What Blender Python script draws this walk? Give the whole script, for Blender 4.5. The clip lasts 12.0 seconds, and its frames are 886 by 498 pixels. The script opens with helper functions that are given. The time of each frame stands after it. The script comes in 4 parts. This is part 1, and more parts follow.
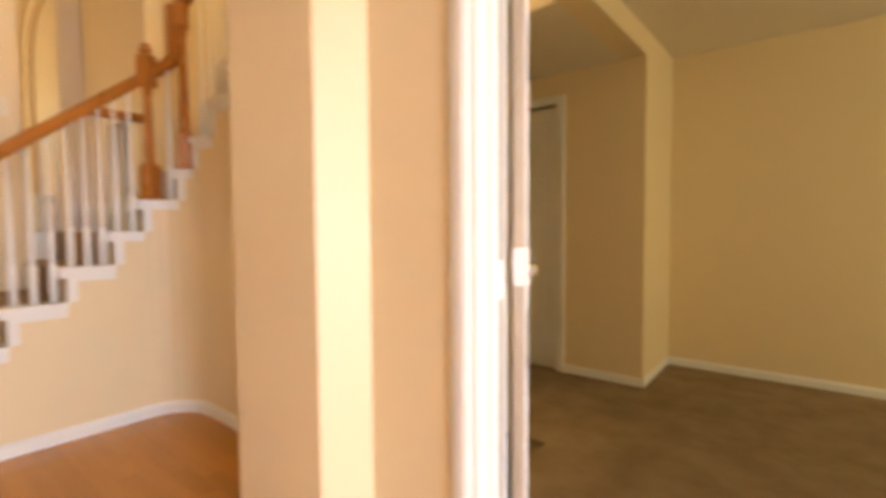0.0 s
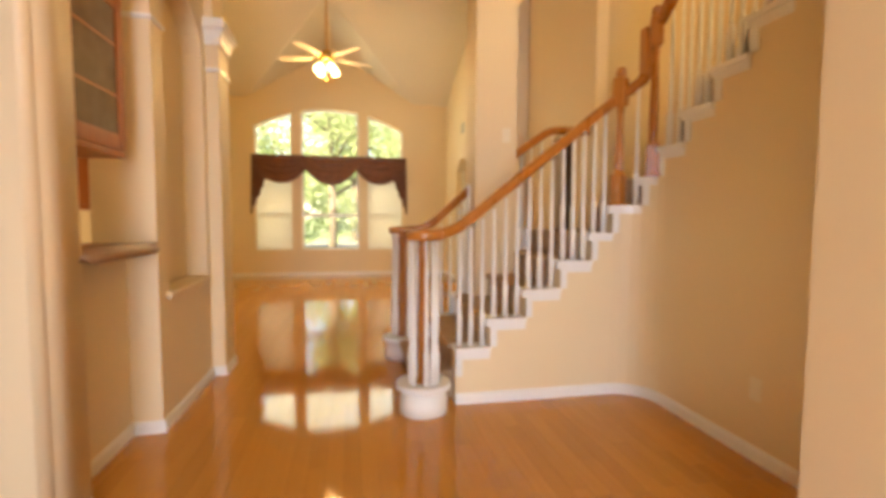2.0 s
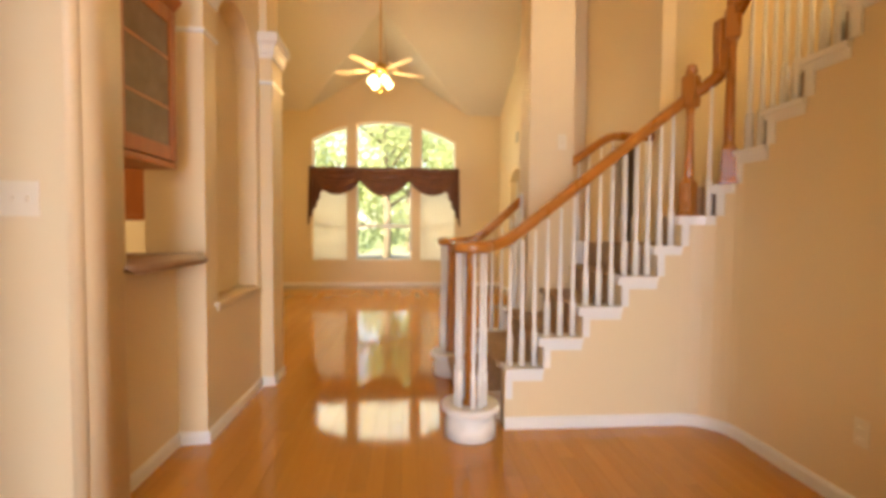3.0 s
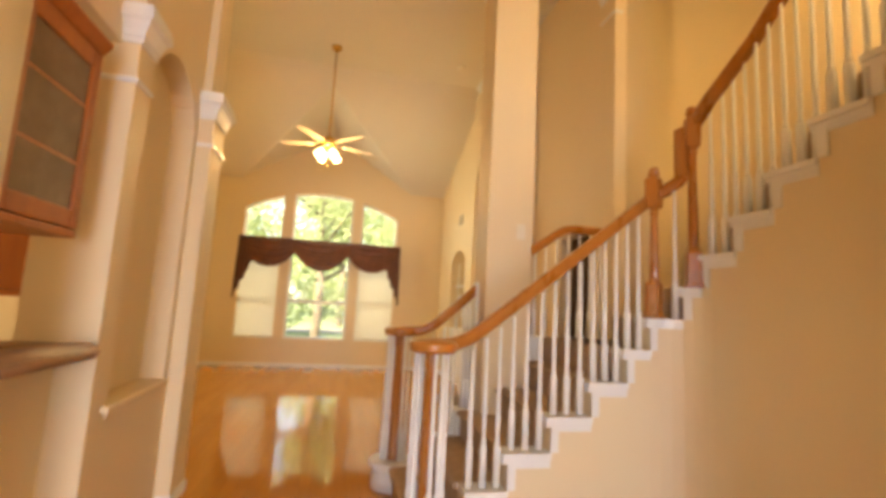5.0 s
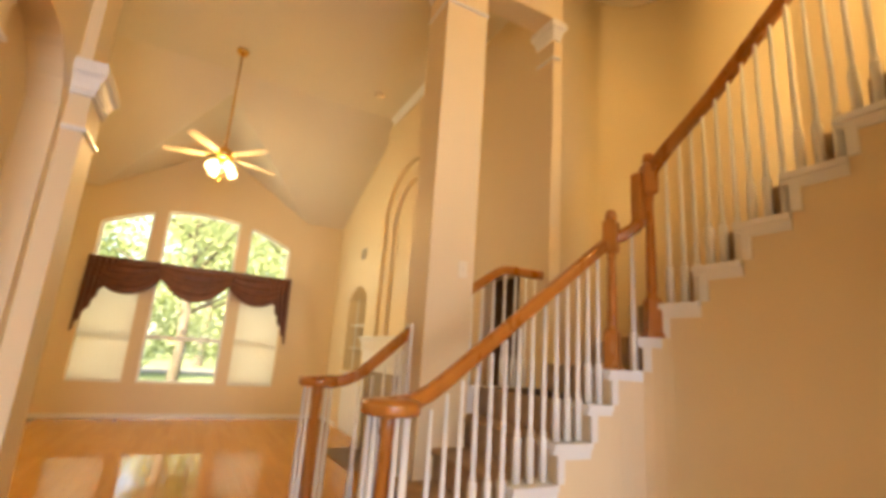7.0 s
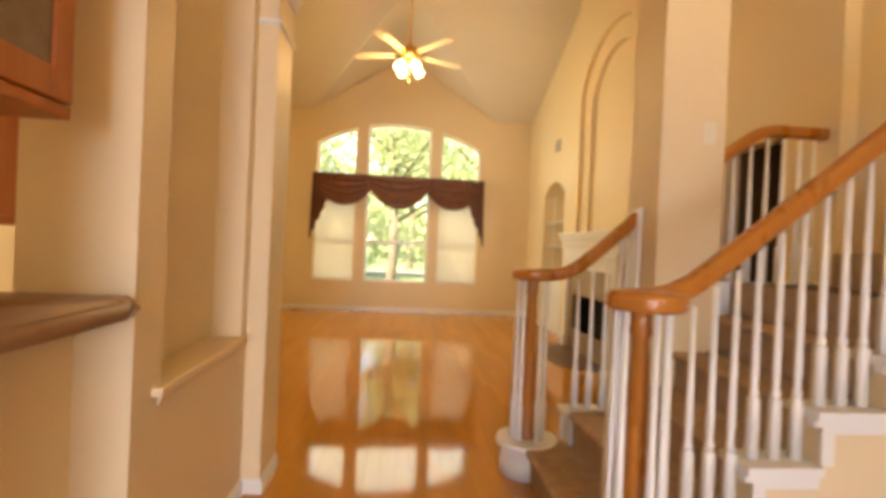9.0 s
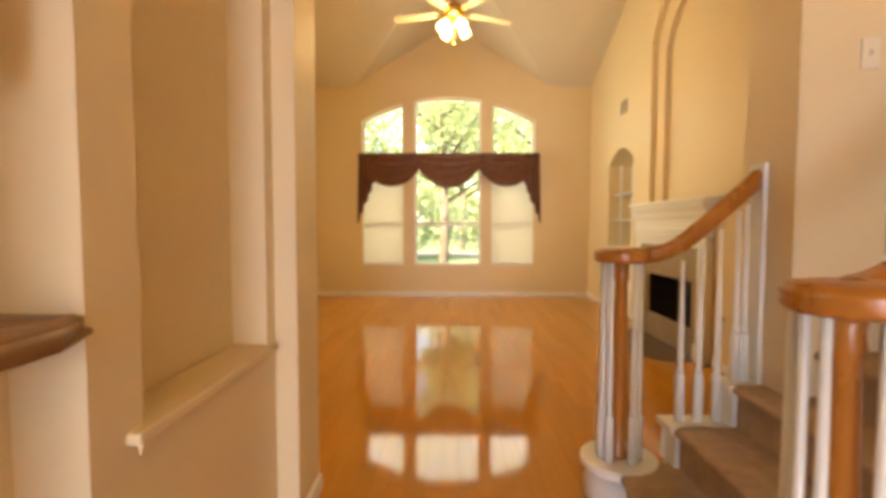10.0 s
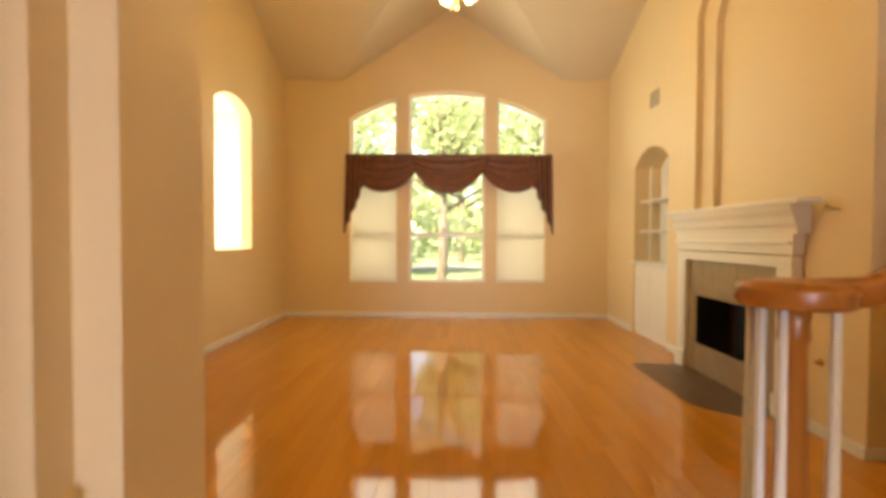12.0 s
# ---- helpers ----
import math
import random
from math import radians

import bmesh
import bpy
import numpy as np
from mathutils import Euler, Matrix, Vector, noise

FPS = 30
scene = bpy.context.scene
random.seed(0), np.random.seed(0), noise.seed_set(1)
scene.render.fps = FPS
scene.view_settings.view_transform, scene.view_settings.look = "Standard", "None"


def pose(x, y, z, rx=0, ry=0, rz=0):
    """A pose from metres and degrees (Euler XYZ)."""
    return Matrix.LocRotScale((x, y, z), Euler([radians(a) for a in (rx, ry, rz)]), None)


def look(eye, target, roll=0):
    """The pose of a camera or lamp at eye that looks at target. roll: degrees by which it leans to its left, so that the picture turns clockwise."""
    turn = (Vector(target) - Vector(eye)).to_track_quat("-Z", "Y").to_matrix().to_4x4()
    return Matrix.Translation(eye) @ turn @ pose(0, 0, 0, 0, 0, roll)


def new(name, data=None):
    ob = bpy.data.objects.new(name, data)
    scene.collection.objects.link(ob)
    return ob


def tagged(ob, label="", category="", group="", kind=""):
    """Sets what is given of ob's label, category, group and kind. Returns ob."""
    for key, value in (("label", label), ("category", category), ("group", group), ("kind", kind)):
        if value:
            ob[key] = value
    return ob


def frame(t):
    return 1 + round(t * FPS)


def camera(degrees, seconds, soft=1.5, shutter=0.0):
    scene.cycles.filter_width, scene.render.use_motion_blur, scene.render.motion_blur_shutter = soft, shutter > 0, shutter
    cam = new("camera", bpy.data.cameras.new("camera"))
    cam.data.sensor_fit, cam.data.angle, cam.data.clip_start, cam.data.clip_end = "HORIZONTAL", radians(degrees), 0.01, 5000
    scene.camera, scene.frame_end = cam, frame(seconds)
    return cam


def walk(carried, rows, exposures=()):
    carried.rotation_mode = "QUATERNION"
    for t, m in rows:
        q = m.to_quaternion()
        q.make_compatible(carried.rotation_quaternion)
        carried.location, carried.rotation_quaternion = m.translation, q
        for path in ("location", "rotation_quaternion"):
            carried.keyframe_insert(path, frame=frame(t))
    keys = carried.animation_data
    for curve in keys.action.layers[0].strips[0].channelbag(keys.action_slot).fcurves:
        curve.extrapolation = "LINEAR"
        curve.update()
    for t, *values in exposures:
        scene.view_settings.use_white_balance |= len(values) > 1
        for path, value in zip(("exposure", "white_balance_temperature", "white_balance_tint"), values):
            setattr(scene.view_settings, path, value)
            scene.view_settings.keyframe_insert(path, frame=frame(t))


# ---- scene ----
cam = camera(87.0, 12.0, soft=4.0, shutter=0.5)
PATH = [
    (0, (0.342, -0.115, 1.126), (1.9, 1.136, 1.03), -0.4),
    (0.5, (0.059, -0.037, 1.133), (1.356, 1.482, 1.039), 0.4),
    (1, (-0.189, -0.005, 1.165), (0.802, 1.728, 1.042), -0.5),
    (1.5, (-0.198, 0.036, 1.155), (0.424, 1.934, 1.044), 1.6),
    (2, (-0.35, 0.09, 1.2), (0.034, 2.048, 1.07), 0.3),
    (2.5, (-0.292, 0.157, 1.2), (-0.128, 2.147, 1.082), 0.2),
    (4.5, (-0.304, 0.479, 1.243), (-0.087, 2.462, 1.382), 2.5),
    (5, (-0.41, 0.558, 1.293), (0.02, 2.496, 1.541), 3.1),
    (5.5, (-0.446, 0.703, 1.305), (0.176, 2.565, 1.684), 4.4),
    (6, (-0.5, 0.874, 1.318), (0.295, 2.647, 1.791), 4.4),
    (6.5, (-0.64, 1.007, 1.317), (0.291, 2.707, 1.81), 3.6),
    (8.5, (-0.658, 1.309, 1.263), (-0.302, 3.276, 1.332), 3.9),
    (9, (-0.662, 1.518, 1.235), (-0.486, 3.511, 1.224), 2.6),
    (9.5, (-0.662, 1.784, 1.238), (-0.617, 3.782, 1.161), 1.0),
    (10, (-0.671, 1.989, 1.233), (-0.715, 3.986, 1.132), 0.1),
    (10.5, (-0.683, 2.185, 1.229), (-0.768, 4.181, 1.122), 0.6),
    (11, (-0.734, 2.393, 1.227), (-0.788, 4.39, 1.132), 0.7),
    (11.5, (-0.702, 2.713, 1.228), (-0.745, 4.711, 1.155), 0.8),
    (12, (-0.703, 3.004, 1.223), (-0.738, 5.003, 1.173), 0.3),
]

# ---------------------------------------------------------------- world, sun, lights
world = bpy.data.worlds.new("sky")
scene.world = world
world.use_nodes = True
wn = world.node_tree
bg = wn.nodes["Background"]
sky = wn.nodes.new("ShaderNodeTexSky")
sky.sky_type = "NISHITA"
sky.sun_disc = False
sky.sun_elevation = radians(52)
sky.sun_rotation = radians(200)
bg.inputs["Strength"].default_value = 0.15
wn.links.new(sky.outputs["Color"], bg.inputs["Color"])


def light(name, kind, m, energy, color, size=1.0, size_y=None, angle=None):
    data = bpy.data.lights.new(name, kind)
    data.energy, data.color = energy, color
    if kind == "AREA":
        data.shape, data.size, data.size_y = "RECTANGLE", size, size_y or size
    if kind == "POINT":
        data.shadow_soft_size = size
    if kind == "SUN":
        data.angle = angle
    ob = new(name, data)
    ob.matrix_world = m
    return ob


light("sun", "SUN", look((-22, -14, 40), (0, 14, 0)), 5.0, (1.0, 0.95, 0.86), angle=radians(0.5))
# daylight panels: three in the window, the rest for sources out of view
light("window_daylight", "AREA", look((-0.77, 10.53, 3.0), (-0.77, 5.0, 0.6)), 7, (0.96, 1.0, 0.94), 2.9, 1.1)
for x in (-1.90, 0.36):
    light("window_daylight", "AREA", look((x, 10.51, 1.35), (x, 5.0, 1.35)), 2.6, (1.0, 1.0, 0.98), 0.75, 1.45)
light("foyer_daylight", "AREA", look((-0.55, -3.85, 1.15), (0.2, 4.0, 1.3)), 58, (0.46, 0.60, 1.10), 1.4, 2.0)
light("kitchen_daylight", "AREA", look((-4.92, 3.0, 1.7), (-1.5, 3.0, 1.2)), 13, (1.0, 0.97, 0.9), 1.6, 1.4)
light("nook_daylight", "AREA", look((-5.7, 8.4, 1.7), (-3.2, 8.4, 1.5)), 66, (0.84, 0.96, 1.0), 2.0, 1.9)
light("side_room_daylight", "AREA", look((3.0, -3.4, 1.6), (3.4, 1.0, 1.2)), 9.5, (0.96, 1.0, 0.88), 1.8, 1.4)
# added warm fill for the upper hall walls, without a fixture
light("foyer_warm_fill", "POINT", pose(-0.5, -0.1, 4.2), 3, (1.0, 0.80, 0.45), 0.2)

EYE_EXPOSURES = [(0.0, 2.25, 8900, 7), (12.0, 2.25, 8900, 7)]

walk(cam, [(t, look(e, g, r)) for t, e, g, r in PATH], EYE_EXPOSURES)


# ---------------------------------------------------------------- materials
def mat(name, color, rough=0.5, metal=0.0, spec=0.5):
    m = bpy.data.materials.new(name)
    m.use_nodes = True
    b = m.node_tree.nodes["Principled BSDF"]
    b.inputs["Base Color"].default_value = (*color, 1)
    b.inputs["Roughness"].default_value = rough
    b.inputs["Metallic"].default_value = metal
    b.inputs["Specular IOR Level"].default_value = spec
    return m


def node(m, kind, **vals):
    n = m.node_tree.nodes.new(kind)
    for k, v in vals.items():
        n.inputs[k.replace("_", " ")].default_value = v
    return n


def coords(m, scale=(1, 1, 1)):
    tc = m.node_tree.nodes.new("ShaderNodeTexCoord")
    mp = m.node_tree.nodes.new("ShaderNodeMapping")
    mp.inputs["Scale"].default_value = scale
    m.node_tree.links.new(tc.outputs["Object"], mp.inputs["Vector"])
    return mp.outputs["Vector"]


def ramp(m, fac, stops):
    r = m.node_tree.nodes.new("ShaderNodeValToRGB")
    m.node_tree.links.new(fac, r.inputs["Fac"])
    while len(r.color_ramp.elements) < len(stops):
        r.color_ramp.elements.new(0.5)
    for e, (p, c) in zip(r.color_ramp.elements, stops):
        e.position, e.color = p, (*c, 1)
    return r.outputs["Color"]


def textured(name, stops, scale=4.0, rough=0.5, fine=200.0, bump=0.1, stretch=(1, 1, 1), metal=0.0, detail=5.0, rough_var=0.02, spec=0.5):
    """A surface with a slow stain and a fine grain, both in colour, gloss and relief."""
    m = mat(name, stops[0][1], rough, metal, spec)
    L = m.node_tree.links.new
    b = m.node_tree.nodes["Principled BSDF"]
    v = coords(m, stretch)
    big = node(m, "ShaderNodeTexNoise", Scale=scale, Detail=detail, Roughness=0.6)
    L(v, big.inputs["Vector"])
    L(ramp(m, big.outputs["Fac"], stops), b.inputs["Base Color"])
    small = node(m, "ShaderNodeTexNoise", Scale=fine, Detail=3.0)
    L(v, small.inputs["Vector"])
    bp = node(m, "ShaderNodeBump", Strength=bump, Distance=0.004)
    L(small.outputs["Fac"], bp.inputs["Height"])
    L(bp.outputs["Normal"], b.inputs["Normal"])
    mr = node(m, "ShaderNodeMapRange")
    mr.inputs["From Min"].default_value, mr.inputs["From Max"].default_value = 0.3, 0.7
    mr.inputs["To Min"].default_value, mr.inputs["To Max"].default_value = rough - rough_var, rough + rough_var
    L(big.outputs["Fac"], mr.inputs["Value"])
    L(mr.outputs["Result"], b.inputs["Roughness"])
    return m


WALL = textured("cream wall paint", [(0.3, (0.77, 0.605, 0.365)), (0.7, (0.79, 0.625, 0.385))], 0.8, 0.5, 160, 0.12)
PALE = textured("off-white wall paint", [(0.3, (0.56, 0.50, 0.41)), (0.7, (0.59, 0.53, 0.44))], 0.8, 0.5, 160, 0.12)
CEIL = textured("ceiling paint", [(0.3, (0.74, 0.66, 0.52)), (0.7, (0.77, 0.69, 0.55))], 0.7, 0.8, 120, 0.2)
WHITE = textured("white gloss paint", [(0.3, (0.80, 0.77, 0.70)), (0.7, (0.83, 0.80, 0.74))], 2.5, 0.32, 90, 0.05)
OAK = textured("varnished oak", [(0.3, (0.38, 0.125, 0.020)), (0.7, (0.50, 0.185, 0.036))], 6, 0.28, 60, 0.05, (1, 1, 0.25))
CHERRY = textured("cherry cabinet wood", [(0.3, (0.36, 0.095, 0.018)), (0.7, (0.47, 0.14, 0.030))], 5, 0.35, 60, 0.06, (3, 3, 0.4))
CARPET_STAIR = textured("taupe carpet", [(0.25, (0.42, 0.29, 0.18)), (0.75, (0.58, 0.41, 0.27))], 14, 0.95, 420, 1.0, spec=0.1)
CARPET_ROOM = textured("tan carpet", [(0.3, (0.24, 0.16, 0.09)), (0.7, (0.35, 0.245, 0.15))], 4.5, 0.95, 380, 1.0, spec=0.1)
COUNTER = textured("dark stone laminate", [(0.35, (0.27, 0.135, 0.06)), (0.65, (0.33, 0.17, 0.08))], 22, 0.36, 300, 0.02)
FABRIC = textured("brown satin", [(0.3, (0.105, 0.030, 0.010)), (0.7, (0.17, 0.052, 0.017))], 9, 0.42, 260, 0.2)
BRASS = textured("polished brass", [(0.3, (0.72, 0.45, 0.14)), (0.7, (0.82, 0.55, 0.2))], 12, 0.22, 100, 0.02, metal=1.0)
BLADE = textured("pale fan blade", [(0.3, (0.72, 0.58, 0.40)), (0.7, (0.78, 0.64, 0.46))], 5, 0.4, 90, 0.04)
STONE = textured("fireplace stone tile", [(0.3, (0.27, 0.18, 0.10)), (0.7, (0.34, 0.24, 0.14))], 7, 0.3, 80, 0.08)
HEARTH = textured("hearth slate", [(0.3, (0.13, 0.07, 0.035)), (0.7, (0.155, 0.088, 0.046))], 5, 0.42, 60, 0.02)
SOOT = textured("black firebox steel", [(0.3, (0.008, 0.008, 0.008)), (0.7, (0.022, 0.02, 0.018))], 6, 0.5, 80, 0.1)
BLIND = textured("white blind vinyl", [(0.3, (0.86, 0.83, 0.74)), (0.7, (0.89, 0.86, 0.78))], 3, 0.45, 90, 0.03)
PLASTIC = textured("ivory switch plastic", [(0.3, (0.78, 0.68, 0.50)), (0.7, (0.82, 0.72, 0.55))], 8, 0.35, 90, 0.02)
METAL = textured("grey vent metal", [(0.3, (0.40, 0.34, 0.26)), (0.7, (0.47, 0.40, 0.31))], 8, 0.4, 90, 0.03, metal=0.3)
STEEL = textured("satin nickel", [(0.3, (0.62, 0.60, 0.56)), (0.7, (0.7, 0.68, 0.64))], 20, 0.3, 90, 0.02, metal=1.0)
BARK = textured("tree bark", [(0.3, (0.10, 0.075, 0.05)), (0.7, (0.20, 0.16, 0.12))], 9, 0.9, 40, 0.8, (1, 1, 0.3))
LEAF = textured("spring leaves", [(0.3, (0.27, 0.33, 0.15)), (0.7, (0.50, 0.54, 0.31))], 0.9, 0.5, 20, 0.1)
GRASS = textured("lawn", [(0.3, (0.15, 0.20, 0.08)), (0.7, (0.23, 0.27, 0.13))], 0.5, 0.9, 60, 0.8)
ROAD = textured("sunlit asphalt", [(0.3, (0.16, 0.15, 0.14)), (0.7, (0.22, 0.21, 0.20))], 2, 0.85, 80, 0.4)
FACADE = textured("pale brick far house", [(0.3, (0.34, 0.27, 0.2)), (0.7, (0.42, 0.34, 0.27))], 3, 0.8, 60, 0.3)
ROOFM = textured("grey shingle", [(0.3, (0.10, 0.09, 0.085)), (0.7, (0.16, 0.15, 0.14))], 6, 0.9, 60, 0.4)
# gloom of the unlit room mixed into the brown; also for subfloor and roof
DARK = textured("gloom-darkened brown", [(0.3, (0.16, 0.09, 0.045)), (0.7, (0.20, 0.12, 0.06))], 2, 0.6, 120, 0.1)

SMOKED = textured("seeded brown glass", [(0.3, (0.16, 0.10, 0.065)), (0.7, (0.24, 0.16, 0.11))], 9, 0.15, 40, 0.15)


def let_light_through(m, share):
    """Mixes a translucent part into a thin material, as leaves and blinds have."""
    t = m.node_tree
    b, out = t.nodes["Principled BSDF"], t.nodes["Material Output"]
    tr, mx = t.nodes.new("ShaderNodeBsdfTranslucent"), t.nodes.new("ShaderNodeMixShader")
    if b.inputs["Base Color"].is_linked:
        t.links.new(b.inputs["Base Color"].links[0].from_socket, tr.inputs["Color"])
    mx.inputs[0].default_value = share
    t.links.new(b.outputs[0], mx.inputs[1])
    t.links.new(tr.outputs[0], mx.inputs[2])
    t.links.new(mx.outputs[0], out.inputs["Surface"])


let_light_through(LEAF, 0.45)
let_light_through(BLIND, 0.3)

GLASS = bpy.data.materials.new("window glass")
GLASS.use_nodes = True
_n = GLASS.node_tree
_n.nodes.remove(_n.nodes["Principled BSDF"])
_mix, _tr, _gl, _fr = (_n.nodes.new(k) for k in ("ShaderNodeMixShader", "ShaderNodeBsdfTransparent", "ShaderNodeBsdfGlossy", "ShaderNodeFresnel"))
_gl.inputs["Roughness"].default_value = 0.02
_fr.inputs["IOR"].default_value = 1.10
_n.links.new(_fr.outputs[0], _mix.inputs[0])
_n.links.new(_tr.outputs[0], _mix.inputs[1])
_n.links.new(_gl.outputs[0], _mix.inputs[2])
_n.links.new(_mix.outputs[0], _n.nodes["Material Output"].inputs["Surface"])


def glow(name, color, strength):
    m = mat(name, color, 0.3)
    b = m.node_tree.nodes["Principled BSDF"]
    b.inputs["Emission Color"].default_value = (*color, 1)
    b.inputs["Emission Strength"].default_value = strength
    return m


BULB = glow("lit frosted glass", (1.0, 0.80, 0.48), 2.0)

# oak strip floor: each board has its own tone
PLANK = mat("oak strip floor", (0.5, 0.22, 0.05), 0.065)
_b = PLANK.node_tree.nodes["Principled BSDF"]
_L = PLANK.node_tree.links.new
_v = coords(PLANK, (10, 0.8, 1))
_oi = PLANK.node_tree.nodes.new("ShaderNodeObjectInfo")
_geo = PLANK.node_tree.nodes.new("ShaderNodeNewGeometry")
_add = PLANK.node_tree.nodes.new("ShaderNodeVectorMath")
_add.operation = "ADD"
_rs = node(PLANK, "ShaderNodeMath")
_rs.operation = "ADD"
_L(_oi.outputs["Random"], _rs.inputs[0])
_L(_geo.outputs["Random Per Island"], _rs.inputs[1])
_ws = node(PLANK, "ShaderNodeMath")
_ws.operation = "MULTIPLY"
_ws.inputs[1].default_value = 37.0
_L(_rs.outputs[0], _ws.inputs[0])
_L(_v, _add.inputs[0])
_L(_ws.outputs[0], _add.inputs[1])
_gr = node(PLANK, "ShaderNodeTexNoise", Scale=2.2, Detail=6.0, Roughness=0.62)
_L(_add.outputs[0], _gr.inputs["Vector"])
_c1 = ramp(PLANK, _gr.outputs["Fac"], [(0.2, (0.54, 0.225, 0.040)), (0.55, (0.58, 0.255, 0.050)), (0.9, (0.61, 0.28, 0.06))])
_fr2 = node(PLANK, "ShaderNodeMath")
_fr2.operation = "FRACT"
_L(_rs.outputs[0], _fr2.inputs[0])
_hsv = node(PLANK, "ShaderNodeHueSaturation")
_mr = node(PLANK, "ShaderNodeMapRange")
_mr.inputs["To Min"].default_value, _mr.inputs["To Max"].default_value = 0.93, 1.07
_L(_fr2.outputs[0], _mr.inputs["Value"])
_L(_mr.outputs["Result"], _hsv.inputs["Value"])
_L(_c1, _hsv.inputs["Color"])
_L(_hsv.outputs["Color"], _b.inputs["Base Color"])
_wv = node(PLANK, "ShaderNodeTexNoise", Scale=1.3, Detail=2.0)
_L(coords(PLANK), _wv.inputs["Vector"])
_bp = node(PLANK, "ShaderNodeBump", Strength=0.12, Distance=0.02)
_L(_wv.outputs["Fac"], _bp.inputs["Height"])
_L(_bp.outputs["Normal"], _b.inputs["Normal"])


# ---------------------------------------------------------------- mesh helpers
def link_mesh(name, bm, material, parent=None, smooth=False):
    me = bpy.data.meshes.new(name)
    bmesh.ops.recalc_face_normals(bm, faces=bm.faces)
    bm.to_mesh(me)
    bm.free()
    me.materials.append(material)
    if smooth:
        me.shade_auto_smooth(use_auto_smooth=True, angle=radians(35)) if hasattr(me, "shade_auto_smooth") else [setattr(p, "use_smooth", True) for p in me.polygons]
    ob = new(name, me)
    if parent:
        ob.parent = parent
    return ob


def part(name, bm, material, parent, label="", smooth=False):
    ob = link_mesh(name, bm, material, parent, smooth)
    return tagged(ob, label=label)


def thing(name, label, category, at=(0, 0, 0), group=""):
    ob = new(name)
    ob.location = at
    return tagged(ob, label=label, category=category, group=group)


def structure(name, bm, material, label="", smooth=False):
    ob = link_mesh(name, bm, material, None, smooth)
    return tagged(ob, kind="structure", label=label)


def add_box(bm, x0, y0, z0, x1, y1, z1, bevel=0.0):
    vs = [bm.verts.new((x, y, z)) for x in (x0, x1) for y in (y0, y1) for z in (z0, z1)]
    fs = [bm.faces.new([vs[i] for i in f]) for f in ((0, 1, 3, 2), (4, 6, 7, 5), (0, 4, 5, 1), (2, 3, 7, 6), (0, 2, 6, 4), (1, 5, 7, 3))]
    if bevel:
        es = list({e for f in fs for e in f.edges})
        bmesh.ops.bevel(bm, geom=es, offset=bevel, segments=2, affect="EDGES", profile=0.5)
    return bm


def box(x0, y0, z0, x1, y1, z1, bevel=0.0):
    return add_box(bmesh.new(), x0, y0, z0, x1, y1, z1, bevel)


def add_prism(bm, pts, axis, a, b):
    """Extrudes the polygon pts along axis from a to b. For x: pts are (y, z); y: (x, z); z: (x, y)."""
    def v(p, d):
        return {"x": (d, p[0], p[1]), "y": (p[0], d, p[1]), "z": (p[0], p[1], d)}[axis]
    lo = [bm.verts.new(v(p, a)) for p in pts]
    hi = [bm.verts.new(v(p, b)) for p in pts]
    n = len(pts)
    for i in range(n):
        bm.faces.new((lo[i], lo[(i + 1) % n], hi[(i + 1) % n], hi[i]))
    for loop in (lo, hi):
        f = bm.faces.new(loop)
        if n > 4:
            bmesh.ops.triangulate(bm, faces=[f])
    return bm


def prism(pts, axis, a, b):
    return add_prism(bmesh.new(), pts, axis, a, b)


def lathe(profile, steps=16, at=(0, 0, 0), bm=None):
    """Turns (radius, z) pairs round the z axis."""
    bm = bm or bmesh.new()
    rings = []
    for r, z in profile:
        rings.append([bm.verts.new((at[0] + r * math.cos(2 * math.pi * i / steps), at[1] + r * math.sin(2 * math.pi * i / steps), at[2] + z)) for i in range(steps)])
    for a, b in zip(rings, rings[1:]):
        for i in range(steps):
            bm.faces.new((a[i], a[(i + 1) % steps], b[(i + 1) % steps], b[i]))
    bm.faces.new(rings[0])
    bm.faces.new(rings[-1])
    return bm


def square_lathe(profile, at=(0, 0, 0), bm=None, turn=0.0):
    """Like lathe, but square in plan; r is half the side."""
    bm = bm or bmesh.new()
    rings = []
    c, s = math.cos(turn), math.sin(turn)
    for r, z in profile:
        rings.append([bm.verts.new((at[0] + r * (x * c - y * s), at[1] + r * (x * s + y * c), at[2] + z)) for x, y in ((-1, -1), (1, -1), (1, 1), (-1, 1))])
    for a, b in zip(rings, rings[1:]):
        for i in range(4):
            bm.faces.new((a[i], a[(i + 1) % 4], b[(i + 1) % 4], b[i]))
    bm.faces.new(rings[0])
    bm.faces.new(rings[-1])
    return bm


def sweep(path, section, bm=None, closed=False):
    """Carries a section of (side, up) pairs along a path, kept upright."""
    bm = bm or bmesh.new()
    pts = [Vector(p) for p in path]
    rings = []
    for i, p in enumerate(pts):
        a, b = pts[max(i - 1, 0)], pts[min(i + 1, len(pts) - 1)]
        d = (b - a).normalized()
        side = Vector((d.y, -d.x, 0))
        side = side.normalized() if side.length > 1e-4 else Vector((1, 0, 0))
        up = side.cross(d).normalized()
        rings.append([bm.verts.new(p + side * u + up * w) for u, w in section])
    n = len(section)
    for a, b in zip(rings, rings[1:]):
        for i in range(n):
            bm.faces.new((a[i], a[(i + 1) % n], b[(i + 1) % n], b[i]))
    bm.faces.new(rings[0])
    bm.faces.new(rings[-1])
    return bm


